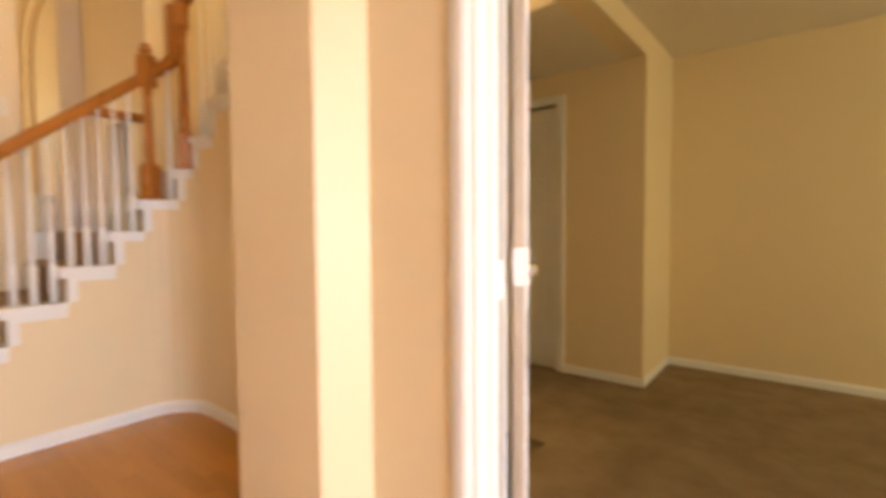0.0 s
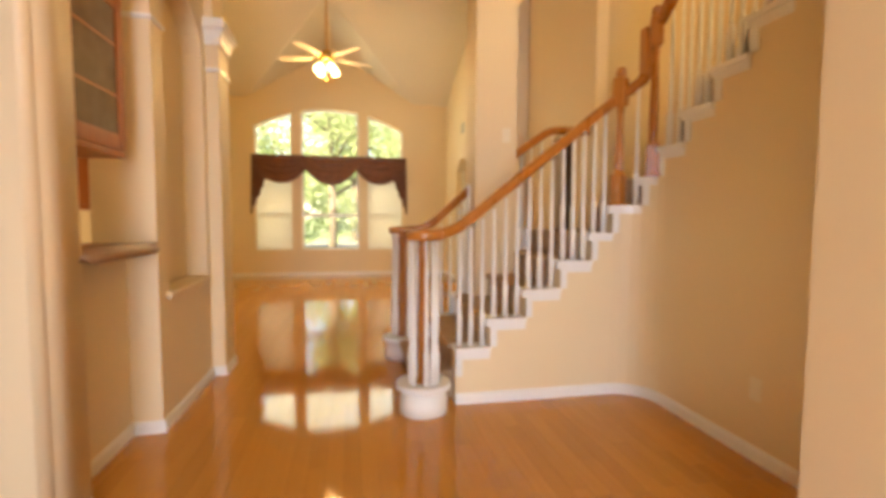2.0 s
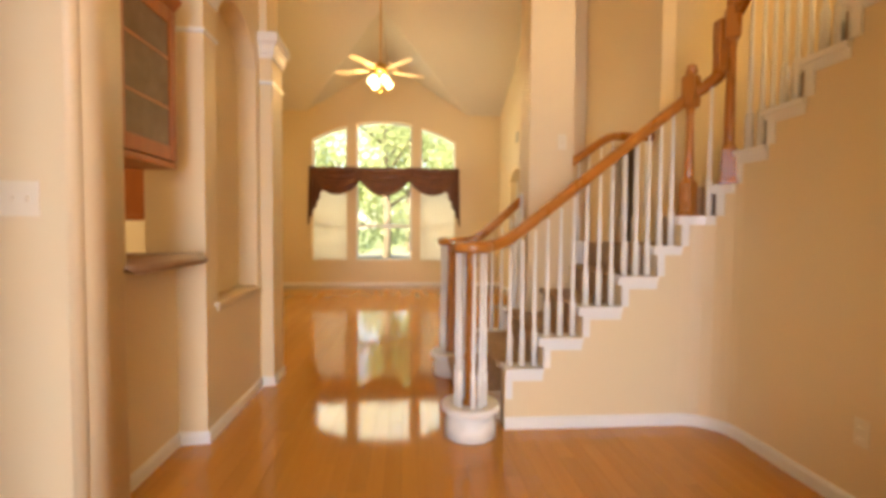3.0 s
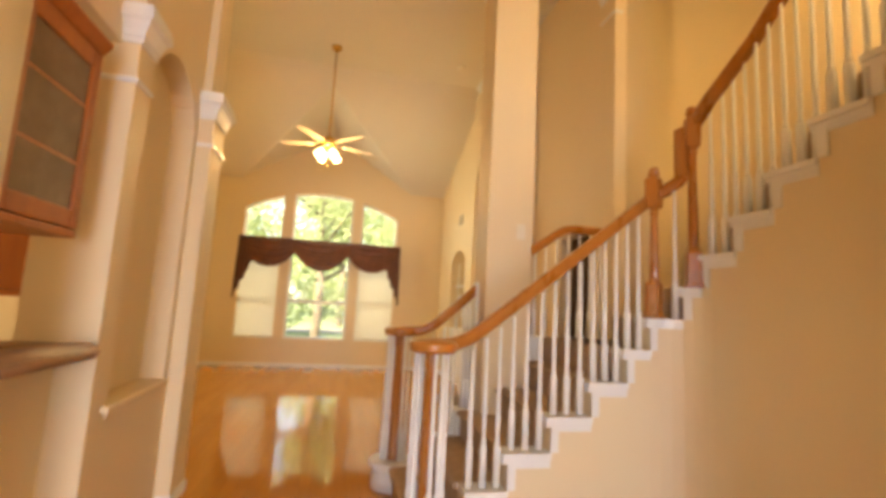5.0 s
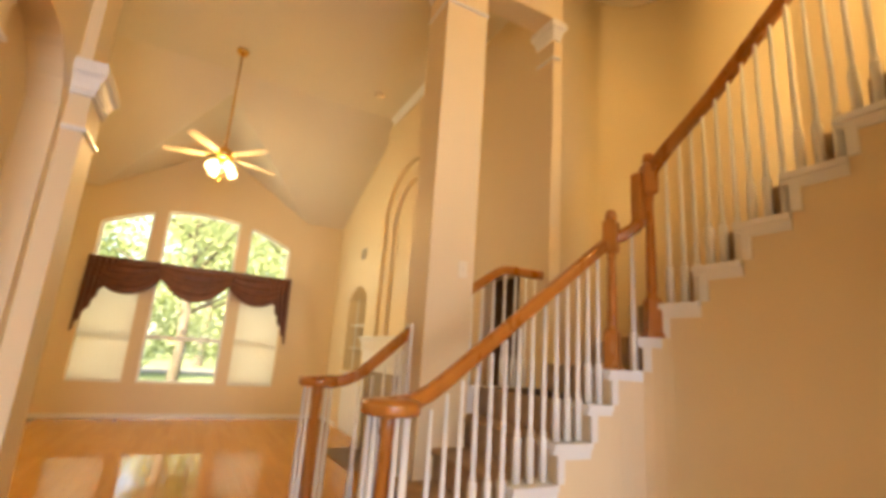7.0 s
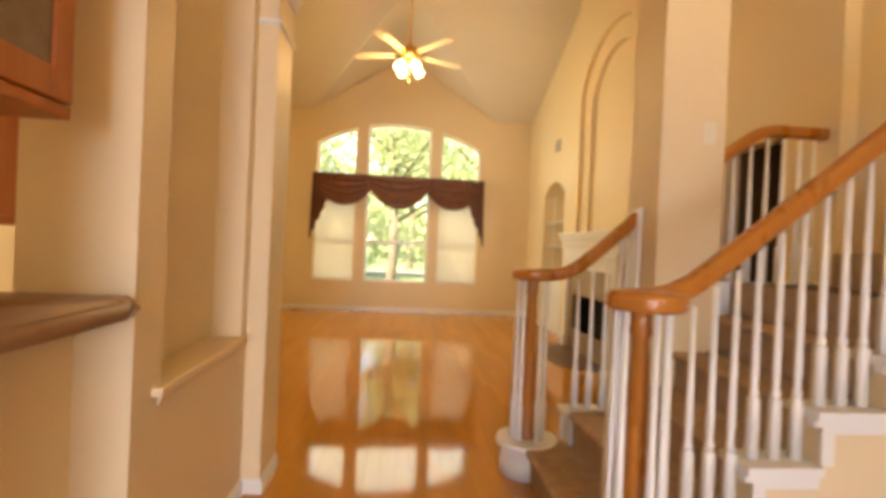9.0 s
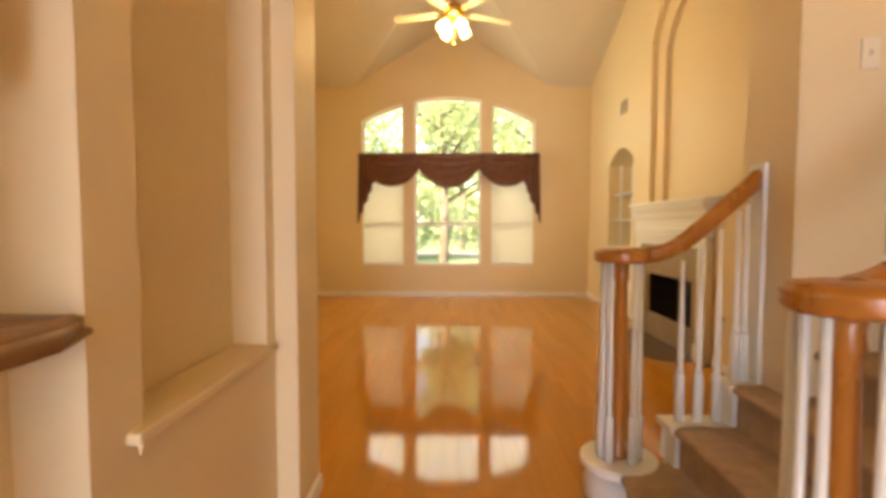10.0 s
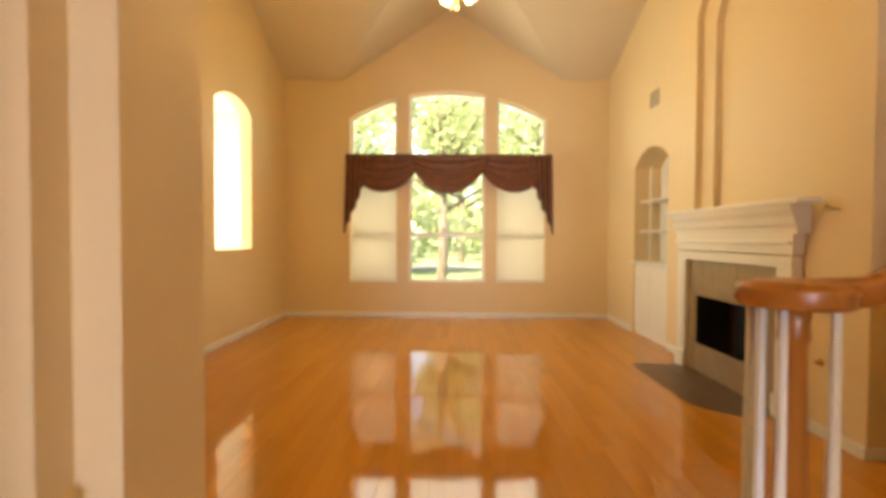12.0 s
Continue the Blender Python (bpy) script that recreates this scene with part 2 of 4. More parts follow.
def arc(cx, cy, r, a0, a1, n):
    return [(cx + r * math.cos(radians(a0 + (a1 - a0) * i / n)), cy + r * math.sin(radians(a0 + (a1 - a0) * i / n))) for i in range(n + 1)]


RAIL = [(-0.030, -0.028), (-0.020, -0.032), (0.020, -0.032), (0.030, -0.028), (0.026, -0.008), (0.033, 0.008), (0.030, 0.024), (0.016, 0.033), (-0.016, 0.033), (-0.030, 0.024), (-0.033, 0.008), (-0.026, -0.008)]
BASE = [(0.0, 0.0), (0.014, 0.0), (0.014, 0.055), (0.009, 0.066), (0.004, 0.073), (0.0, 0.073)]


def baseboard(name, path):
    bm = sweep([(x, y, 0.0) for x, y in reversed(path)], BASE)
    return structure(name, bm, WHITE)


# ---------------------------------------------------------------- the plan, in metres
HALL_L, STAIR_Y, HALL_R = -1.385, 2.97, 1.62      # passage wall, stringer face, wall under the upper flight
ROOM_L, ROOM_R, ROOM_Y = -3.26, 1.68, 10.147      # living room
TOP, PLATE, SLOPE_Y = 4.81, 3.61, 7.42           # flat ceiling, window wall height, where the slope starts
RISE, RUN = 0.185, 0.239
WIN_C = -0.77
NEAR_X, BREAST_X = 1.78, 1.60                    # east wall by the stairs, chimney breast face


# ---------------------------------------------------------------- structure: ground, floors
bm = bmesh.new()
add_box(bm, -400, 10.6, -0.75, 400, 500, -0.25)
add_box(bm, -400, -400, -0.75, 400, 10.6, -0.45)
ground = tagged(link_mesh("ground", bm, GRASS), kind="structure", label="mown lawn under trees")

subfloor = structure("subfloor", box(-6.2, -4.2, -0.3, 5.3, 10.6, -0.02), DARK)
structure("floor_side_room", box(1.25, -3.6, -0.02, 4.58, 0.95, 0.012), CARPET_ROOM, "tan cut-pile carpet")
structure("floor_side_recess", box(2.5, 0.95, -0.02, 3.9, 2.14, 0.012), CARPET_ROOM, "tan cut-pile carpet")
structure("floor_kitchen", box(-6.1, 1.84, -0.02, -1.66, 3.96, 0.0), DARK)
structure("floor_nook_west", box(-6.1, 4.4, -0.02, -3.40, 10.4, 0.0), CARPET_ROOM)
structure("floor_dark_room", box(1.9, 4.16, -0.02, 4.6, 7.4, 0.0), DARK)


# ---------------------------------------------------------------- structure: walls
def wall(name, x0, y0, x1, y1, z1=4.92, z0=-0.02, label="cream painted plaster wall", paint=WALL):
    return structure(name, box(x0, y0, z0, x1, y1, z1), paint, label)


def arch_top(x, half, z_side, z_mid):
    """Height of a segmental arch at x from its middle."""
    rise = z_mid - z_side
    r = (half * half + rise * rise) / (2 * rise)
    return z_mid - r + math.sqrt(max(r * r - x * x, 0))


def ceiling_z(y):
    return TOP if y < SLOPE_Y else TOP - (TOP - PLATE) * (y - SLOPE_Y) / (ROOM_Y - SLOPE_Y)


# window wall, with the three lights of the arched window cut out of it
APEX, GL, GR = 4.66, -2.38, 0.97
LIGHTS = [(-2.26, -1.54), (-1.355, -0.19), (-0.012, 0.73)]
HALF, W_SIDE, W_MID, W_SILL = 1.50, 3.03, 3.44, 0.535


def opening_top(x):
    return arch_top(x - WIN_C, HALF, W_SIDE, W_MID)


bm = bmesh.new()
Y0, Y1 = ROOM_Y, ROOM_Y + 0.22
cuts = [ROOM_L - 0.15] + [v for l in LIGHTS for v in l] + [ROOM_R + 0.4]
for a, b in zip(cuts[0::2], cuts[1::2]):
    add_prism(bm, [(a, -0.3), (b, -0.3), (b, 4.92), (a, 4.92)], "y", Y0, Y1)
for a, b in LIGHTS:
    add_prism(bm, [(a, -0.3), (b, -0.3), (b, W_SILL), (a, W_SILL)], "y", Y0, Y1)
    n = 10
    xs = [a + (b - a) * i / n for i in range(n + 1)]
    for p, q in zip(xs, xs[1:]):
        add_prism(bm, [(p, opening_top(p)), (q, opening_top(q)), (q, 4.92), (p, 4.92)], "y", Y0, Y1)
bmesh.ops.remove_doubles(bm, verts=bm.verts, dist=0.0005)
structure("wall_north", bm, WALL, "cream painted window wall")

# left wall of the living room with an arched opening to the nook
bm = bmesh.new()
NX0, NX1 = ROOM_L - 0.14, ROOM_L
NY0, NY1 = 8.02, 8.95
add_prism(bm, [(4.0, -0.02), (NY0, -0.02), (NY0, 4.92), (4.0, 4.92)], "x", NX0, NX1)
add_prism(bm, [(NY1, -0.02), (ROOM_Y, -0.02), (ROOM_Y, 4.92), (NY1, 4.92)], "x", NX0, NX1)
add_prism(bm, [(NY0, -0.02), (NY1, -0.02), (NY1, 1.07), (NY0, 1.07)], "x", NX0, NX1)
ys = [NY0 + (NY1 - NY0) * i / 12 for i in range(13)]
for p, q in zip(ys, ys[1:]):
    add_prism(bm, [(p, arch_top(p - 8.485, 0.466, 2.74, 2.88)), (q, arch_top(q - 8.485, 0.466, 2.74, 2.88)), (q, 4.92), (p, 4.92)], "x", NX0, NX1)
structure("wall_west", bm, WALL, "cream wall with an arched opening")
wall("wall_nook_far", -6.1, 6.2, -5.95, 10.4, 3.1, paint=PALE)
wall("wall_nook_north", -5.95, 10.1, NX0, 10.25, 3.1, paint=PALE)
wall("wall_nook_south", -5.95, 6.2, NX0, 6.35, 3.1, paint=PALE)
structure("ceiling_nook", box(-6.1, 6.2, 3.1, NX0, 10.4, 3.2), CEIL)

# passage wall: switch wall, bar opening, niche with sill and arch, column
wall("wall_switch", -3.4, 1.88, HALL_L - 0.035, 2.17)
structure("wall_switch_corner", lathe([(0.035, -0.02), (0.035, 4.92)], 20, (HALL_L - 0.035, 1.915, 0), prism([(HALL_L - 0.035, 1.915), (HALL_L, 1.915), (HALL_L, 2.135), (HALL_L - 0.035, 2.135)], "z", -0.02, 4.92)), WALL, "", True)
structure("wall_switch_corner_back", lathe([(0.035, -0.02), (0.035, 4.92)], 20, (HALL_L - 0.035, 2.135, 0)), WALL, "", True)
wall("wall_foyer_left", -3.4, -3.9, -3.25, 1.84)
# unseen screen, added to cut foyer daylight off the left of the switch wall
wall("wall_light_stop_left", -1.60, -3.75, -1.45, 0.70)
wall("wall_bar_low", -1.66, 2.17, -1.54, 2.87, 1.02)
wall("wall_bar_head", -1.66, 2.17, -1.46, 2.87, 4.92, 2.42)
wall("wall_bar_stub", -1.70, 2.87, HALL_L, 3.03)
wall("wall_niche_low", -1.52, 3.03, HALL_L, 3.75, 0.745)
wall("wall_niche_back", -1.66, 3.03, -1.52, 4.11)
bm = bmesh.new()
ys = [3.03 + 0.72 * i / 14 for i in range(15)]
for p, q in zip(ys, ys[1:]):
    add_prism(bm, [(p, arch_top(p - 3.39, 0.361, 2.34, 2.62)), (q, arch_top(q - 3.39, 0.361, 2.34, 2.62)), (q, 4.92), (p, 4.92)], "x", -1.52, HALL_L)
structure("wall_niche_arch", bm, WALL, "arched head of the wall niche")
wall("wall_column_jamb", -1.52, 3.75, HALL_L, 3.83)
wall("wall_column", -1.52, 3.83, -1.295, 4.11, 2.46)
wall("wall_column_upper", -1.52, 3.83, -1.33, 4.11, 4.92, 2.46)
wall("wall_south_living", ROOM_L - 0.14, 3.96, -1.66, 4.11)
wall("wall_kitchen_far", -6.1, 4.28, -4.2, 4.42, 2.7)
wall("wall_kitchen_west", -6.1, 1.0, -5.95, 6.2, 2.7)
wall("wall_kitchen_south", -6.1, 1.69, -3.4, 1.84, 2.7)
structure("ceiling_kitchen", add_box(box(-6.1, 1.69, 2.7, -1.62, 4.0, 2.8), -6.1, 4.0, 2.7, -3.40, 6.2, 2.8), CEIL)

# right of the living room: chimney breast with a stepped arched recess, built-in niche
RX, RXF = 1.90, 2.035
bm = bmesh.new()
NA, NB = 8.19, 9.14
add_prism(bm, [(NB, -0.02), (ROOM_Y, -0.02), (ROOM_Y, 4.92), (NB, 4.92)], "x", ROOM_R, RXF)
add_prism(bm, [(7.66, -0.02), (NA, -0.02), (NA, 4.92), (7.66, 4.92)], "x", ROOM_R, RXF)
ys = [NA + (NB - NA) * i / 14 for i in range(15)]
for p, q in zip(ys, ys[1:]):
    add_prism(bm, [(p, arch_top(p - (NA + NB) / 2, (NB - NA) / 2, 2.12, 2.32)), (q, arch_top(q - (NA + NB) / 2, (NB - NA) / 2, 2.12, 2.32)), (q, 4.92), (p, 4.92)], "x", ROOM_R, RXF)
structure("wall_east_far", bm, WALL, "cream wall with an arched built-in niche")
wall("wall_niche_east_back", RXF, 8.0, RXF + 0.1, 9.3)


def recess_ring(y0, y1, z_side, z_mid, x_face, x_back, name):
    """Wall slab with an arched recess cut through it, standing on the mantel."""
    b = bmesh.new()
    o0, o1, zb = 5.60, 7.66, 1.40
    add_prism(b, [(o0, zb), (y0, zb), (y0, 4.92), (o0, 4.92)], "x", x_face, x_back)
    add_prism(b, [(y1, zb), (o1, zb), (o1, 4.92), (y1, 4.92)], "x", x_face, x_back)
    mid, half = (y0 + y1) / 2, (y1 - y0) / 2
    yy = [y0 + (y1 - y0) * i / 20 for i in range(21)]
    for p, q in zip(yy, yy[1:]):
        add_prism(b, [(p, arch_top(p - mid, half, z_side, z_mid)), (q, arch_top(q - mid, half, z_side, z_mid)), (q, 4.92), (p, 4.92)], "x", x_face, x_back)
    return structure(name, b, WALL, "stepped arched recess over the mantel")


recess_ring(5.80, 7.48, 3.30, 3.86, BREAST_X, BREAST_X + 0.06, "wall_breast_outer")
recess_ring(6.0, 7.27, 3.16, 3.62, BREAST_X + 0.06, BREAST_X + 0.12, "wall_breast_inner")
wall("wall_breast_back", BREAST_X + 0.12, 5.60, RX, 7.66, 4.92, 1.40)
bm = bmesh.new()
add_box(bm, BREAST_X, 5.60, -0.02, RX, 6.38, 1.40)
add_box(bm, BREAST_X, 7.40, -0.02, RX, 7.66, 1.40)
add_box(bm, BREAST_X, 6.38, 0.74, RX, 7.40, 1.40)
structure("wall_breast_low", bm, WALL)
wall("wall_east_near", NEAR_X, 4.90, RX, 5.60)
wall("wall_east_door_side", NEAR_X, 3.98, RX, 4.35)
wall("wall_east_door_head", NEAR_X, 4.35, RX, 4.90, 4.92, 2.05)
wall("wall_stair_column", 0.655, 3.84, 1.005, 4.16, 4.12)
wall("wall_stair_column_upper", 0.655, 3.88, 0.965, 4.16, 4.92, 4.12)
wall("wall_stair_header", 0.965, 3.92, NEAR_X, 4.16, 4.92, 4.31)
# room behind the stairs: its darkness is put into the wall colour
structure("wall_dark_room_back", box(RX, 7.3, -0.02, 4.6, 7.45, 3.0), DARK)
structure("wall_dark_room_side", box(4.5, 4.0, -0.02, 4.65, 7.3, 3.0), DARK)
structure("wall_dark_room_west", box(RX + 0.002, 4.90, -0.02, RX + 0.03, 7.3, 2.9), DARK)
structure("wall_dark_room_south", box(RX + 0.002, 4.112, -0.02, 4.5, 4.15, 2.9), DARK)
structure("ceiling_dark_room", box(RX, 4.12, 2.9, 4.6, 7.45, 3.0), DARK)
# the well of the stairs: back wall, round its corner, and the outer wall of the upper flight
bm = sweep([(1.90, 3.98, 0)] + [(2.35, 3.98, 0)] + [(x, y, 0) for x, y in arc(2.35, 3.48, 0.5, 90, 0, 10)] + [(2.85, 2.6, 0)], [(0, -0.02), (0, 4.92), (-0.13, 4.92), (-0.13, -0.02)])
wall("wall_stair_well_outer", 2.85, 1.18, 2.98, 2.6, 4.92, 2.52)
structure("wall_stair_well", bm, WALL, "curved cream wall of the stair well", True)

# wall under the flights: stringer wall, round corner, long wall, all one face
face = [(0.30, STAIR_Y), (1.38, STAIR_Y)] + arc(1.38, STAIR_Y - 0.24, 0.24, 90, 0, 10)[1:] + [(1.62, 1.30)]
NOSE = [0.05 + RUN * i for i in range(6)]   # nosings of the first treads along x


def tread_z(n):
    return RISE * n


def at_s(s, off=0.0):
    """The plan point s metres along the face, moved off metres towards the stairs, and the heading."""
    for a, b in zip(face, face[1:]):
        d = math.hypot(b[0] - a[0], b[1] - a[1])
        if s <= d or b == face[-1]:
            t = s / d
            hx, hy = (b[0] - a[0]) / d, (b[1] - a[1]) / d
            return a[0] + (b[0] - a[0]) * t - hy * off, a[1] + (b[1] - a[1]) * t + hx * off, hx, hy
        s -= d


# start and height of each tread end along the face: number, from, to
ENDS = [(2, 0.0, 0.23), (3, 0.23, 0.47), (4, 0.47, 0.71), (5, 0.71, 0.93), (6, 0.93, 1.08), (7, 1.08, 1.27), (8, 1.27, 1.37)]
s0 = 1.37
for n in range(9, 17):
    ENDS.append((n, s0, s0 + 0.225))
    s0 += 0.225

stations = []
for n, a, b in ENDS:
    k = max(1, int((b - a) / 0.05)) if 1.0 < b < 1.6 else 1
    stations += [(a + (b - a) * i / k, a + (b - a) * (i + 1) / k, min(tread_z(n) - 0.035, 4.6)) for i in range(k)]
bm = bmesh.new()
known = {}


def wall_vert(s, off, z):
    key = (round(s, 4), off, round(z, 4))
    if key not in known:
        x, y, _, _ = at_s(s, off)
        known[key] = bm.verts.new((x, y, z))
    return known[key]


for (a, b, z) in stations:
    for off in (0.0, 0.10):
        bm.faces.new([wall_vert(a, off, -0.02), wall_vert(b, off, -0.02), wall_vert(b, off, z), wall_vert(a, off, z)])
    bm.faces.new([wall_vert(a, 0.0, z), wall_vert(b, 0.0, z), wall_vert(b, 0.10, z), wall_vert(a, 0.10, z)])
for (_, b, z), (_, _, z2) in zip(stations, stations[1:]):
    if abs(z - z2) > 1e-4:
        bm.faces.new([wall_vert(b, 0.0, z), wall_vert(b, 0.10, z), wall_vert(b, 0.10, z2), wall_vert(b, 0.0, z2)])
a, z = stations[0][0], stations[0][2]
bm.faces.new([wall_vert(a, 0.0, -0.02), wall_vert(a, 0.10, -0.02), wall_vert(a, 0.10, z), wall_vert(a, 0.0, z)])
structure("wall_under_stairs", bm, WALL, "cream wall under the stairs, stepped along its top")

# walls beside the camera's start: the end of the long wall, and the doorway to the side room
wall("wall_hall_end", 1.10, 0.87, 1.62, 1.30, 4.92)
wall("wall_hall_return", 1.62, 1.18, 2.60, 1.30, 2.6)
structure("wall_jamb_corner", prism([(1.065, 0.88), (1.19, 0.815), (1.20, 0.869), (1.099, 0.869), (1.099, 1.299), (1.065, 1.299)], "z", -0.02, 4.92), WALL)
wall("wall_door_side", 1.19, 0.545, 1.31, 0.868, 4.92)
wall("wall_door_head", 1.19, -0.55, 1.31, 0.545, 4.92, 2.06)
wall("wall_door_far", 1.19, -3.9, 1.31, -0.55, 4.92)
# foyer behind
bm = bmesh.new()
add_box(bm, -3.4, -3.9, -0.02, -1.35, -3.75, 4.92)
add_box(bm, 0.75, -3.9, -0.02, 5.3, -3.75, 4.92)
add_box(bm, -1.35, -3.9, 2.2, 0.75, -3.75, 4.92)
structure("wall_south", bm, WALL)

# unseen head and low ceiling, added to keep foyer daylight off the upper columns
wall("wall_light_stop_head", -3.25, -1.05, 1.19, -0.93, 4.92, 2.36)
structure("ceiling_light_stop", box(-3.25, -3.75, 2.36, 1.19, -1.05, 2.48), CEIL)

# side room
wall("wall_side_east", 4.37, -3.75, 4.52, 0.95, 2.7)
wall("wall_side_stub", 3.66, 0.80, 4.52, 0.95, 2.7)
wall("wall_side_recess", 3.66, 0.95, 3.78, 1.43, 2.7)
wall("wall_side_recess_far", 3.66, 1.43, 3.78, 2.26, 2.7, 2.06)
wall("wall_side_recess_north", 2.5, 2.14, 3.78, 2.26, 2.7)
wall("wall_side_recess_west", 2.5, 1.30, 2.6, 2.14, 2.7)
wall("wall_side_header", 2.5, 0.80, 3.66, 0.95, 2.42, 2.26)
structure("ceiling_side_room", box(1.31, -3.75, 2.42, 4.37, 0.80, 2.52), CEIL, "smooth ceiling")
wall("wall_side_recess_back", 3.782, 1.32, 3.88, 2.26, 2.7)
structure("ceiling_side_recess", box(2.6, 0.95, 2.26, 3.66, 2.14, 2.36), CEIL)

# ceilings of the hall and the living room: flat, a slope to the window wall, a gable vault over the window
bm = bmesh.new()
add_box(bm, -3.4, -3.9, TOP, 3.2, SLOPE_Y, TOP + 0.12)
structure("ceiling", bm, CEIL, "high flat ceiling")
bm = bmesh.new()
mx = (GL + GR) / 2
y_apex = SLOPE_Y + (TOP - APEX) / (TOP - PLATE) * (ROOM_Y - SLOPE_Y)
pA, pB = (ROOM_L - 0.1, SLOPE_Y, TOP), (ROOM_R + 0.4, SLOPE_Y, TOP)
left = [pA, (mx, SLOPE_Y, TOP), (mx, y_apex, APEX), (GL, ROOM_Y, PLATE), (ROOM_L - 0.1, ROOM_Y, PLATE)]
right = [(mx, SLOPE_Y, TOP), pB, (ROOM_R + 0.4, ROOM_Y, PLATE), (GR, ROOM_Y, PLATE), (mx, y_apex, APEX)]
vault_l = [(mx, y_apex, APEX), (mx, ROOM_Y, APEX), (GL, ROOM_Y, PLATE)]
vault_r = [(mx, y_apex, APEX), (GR, ROOM_Y, PLATE), (mx, ROOM_Y, APEX)]
for poly in (left, right, vault_l, vault_r):
    lo = [bm.verts.new(p) for p in poly]
    hi = [bm.verts.new((p[0], p[1], p[2] + 0.12)) for p in poly]
    m = len(poly)
    for i in range(m):
        bm.faces.new((lo[i], lo[(i + 1) % m], hi[(i + 1) % m], hi[i]))
    bmesh.ops.triangulate(bm, faces=[bm.faces.new(lo), bm.faces.new(hi)])
structure("ceiling_slope", bm, CEIL, "sloped ceiling with a gable vault over the window")
structure("roof", box(-6.2, -4.0, 5.05, 5.3, 10.6, 5.15), DARK)

# baseboards
baseboard("baseboard_stair_wall", list(reversed(face)))
baseboard("baseboard_north", [(ROOM_R, ROOM_Y), (ROOM_L, ROOM_Y)])
baseboard("baseboard_west", [(ROOM_L, ROOM_Y), (ROOM_L, 4.12)])
baseboard("baseboard_east_far", [(ROOM_R, 9.18), (ROOM_R, ROOM_Y)])
baseboard("baseboard_east_mid", [(ROOM_R, 7.67), (ROOM_R, 8.15)])
baseboard("baseboard_east_near", [(NEAR_X, 4.92), (NEAR_X, 5.60), (BREAST_X, 5.602), (BREAST_X, 6.07)])
baseboard("baseboard_column", [(-1.52, 4.11), (-1.295, 4.11), (-1.295, 3.83), (HALL_L, 3.829), (HALL_L, 2.87), (-1.54, 2.87)])
baseboard("baseboard_bar", [(-1.54, 2.87), (-1.54, 2.17)])
baseboard("baseboard_switch", [(HALL_L, 2.135), (HALL_L, 1.915)])
baseboard("baseboard_hall_end", [(1.065, 0.88), (1.065, 1.30), (1.62, 1.30)])
baseboard("baseboard_column_stair", [(0.655, 4.12), (0.655, 4.16), (1.005, 4.161)])
baseboard("baseboard_side_room", [(4.37, -3.75), (4.37, 0.80), (3.66, 0.799), (3.66, 1.41)])

# crown line where the wall over the stair column meets the ceiling
CROWN = [(0, 0), (0.02, 0.0), (0.075, 0.055), (0.075, 0.075), (0, 0.075)]
structure("trim_crown_east", sweep([(BREAST_X, 5.61, TOP - 0.077), (BREAST_X, SLOPE_Y, TOP - 0.077)], [(-u, w) for u, w in CROWN]), WHITE, "white crown moulding")


# ---------------------------------------------------------------- the arched window
def make_window():
    for i, (a, b) in enumerate(LIGHTS):
        w = tagged(new("window_%d" % (i + 1)), kind="structure", label="white arched window over a double-hung sash")
        n = 12
        xs = [a + (b - a) * k / n for k in range(n + 1)]
        f = 0.035
        bm = bmesh.new()
        ya, yb = ROOM_Y + 0.10, ROOM_Y + 0.15
        add_box(bm, a, ya, W_SILL, a + f, yb, opening_top(a + f) - 0.002)
        add_box(bm, b - f, ya, W_SILL, b, yb, opening_top(b - f) - 0.002)
        add_box(bm, a + f, ya, W_SILL, b - f, yb, W_SILL + f)
        add_box(bm, a + f, ya, 2.20, b - f, yb, 2.32)
        add_box(bm, a + f, ya - 0.01, 1.23, b - f, yb, 1.29)
        inner = [x for x in xs if a + f < x < b - f]
        inner = [a + f] + inner + [b - f]
        for p, q in zip(inner, inner[1:]):
            add_prism(bm, [(p, opening_top(p) - f), (q, opening_top(q) - f), (q, opening_top(q)), (p, opening_top(p))], "y", ya, yb)
        part("window_frame", bm, WHITE, w)
        for z0, z1 in ((W_SILL + f, 1.23), (1.29, 2.20)):
            g = part("pane", box(a + f, ya + 0.02, z0, b - f, ya + 0.026, z1), GLASS, w)
            g.visible_shadow = False
        bm = bmesh.new()
        pts = [(a + f, 2.32), (b - f, 2.32)] + [(x, opening_top(x) - f) for x in reversed(inner)]
        add_prism(bm, pts, "y", ya + 0.02, ya + 0.026)
        g = part("pane", bm, GLASS, w)
        g.visible_shadow = False
        part("window_sill", box(a - 0.0, ROOM_Y + 0.002, W_SILL, b, ROOM_Y + 0.10, W_SILL + 0.015), WHITE, w)


make_window()


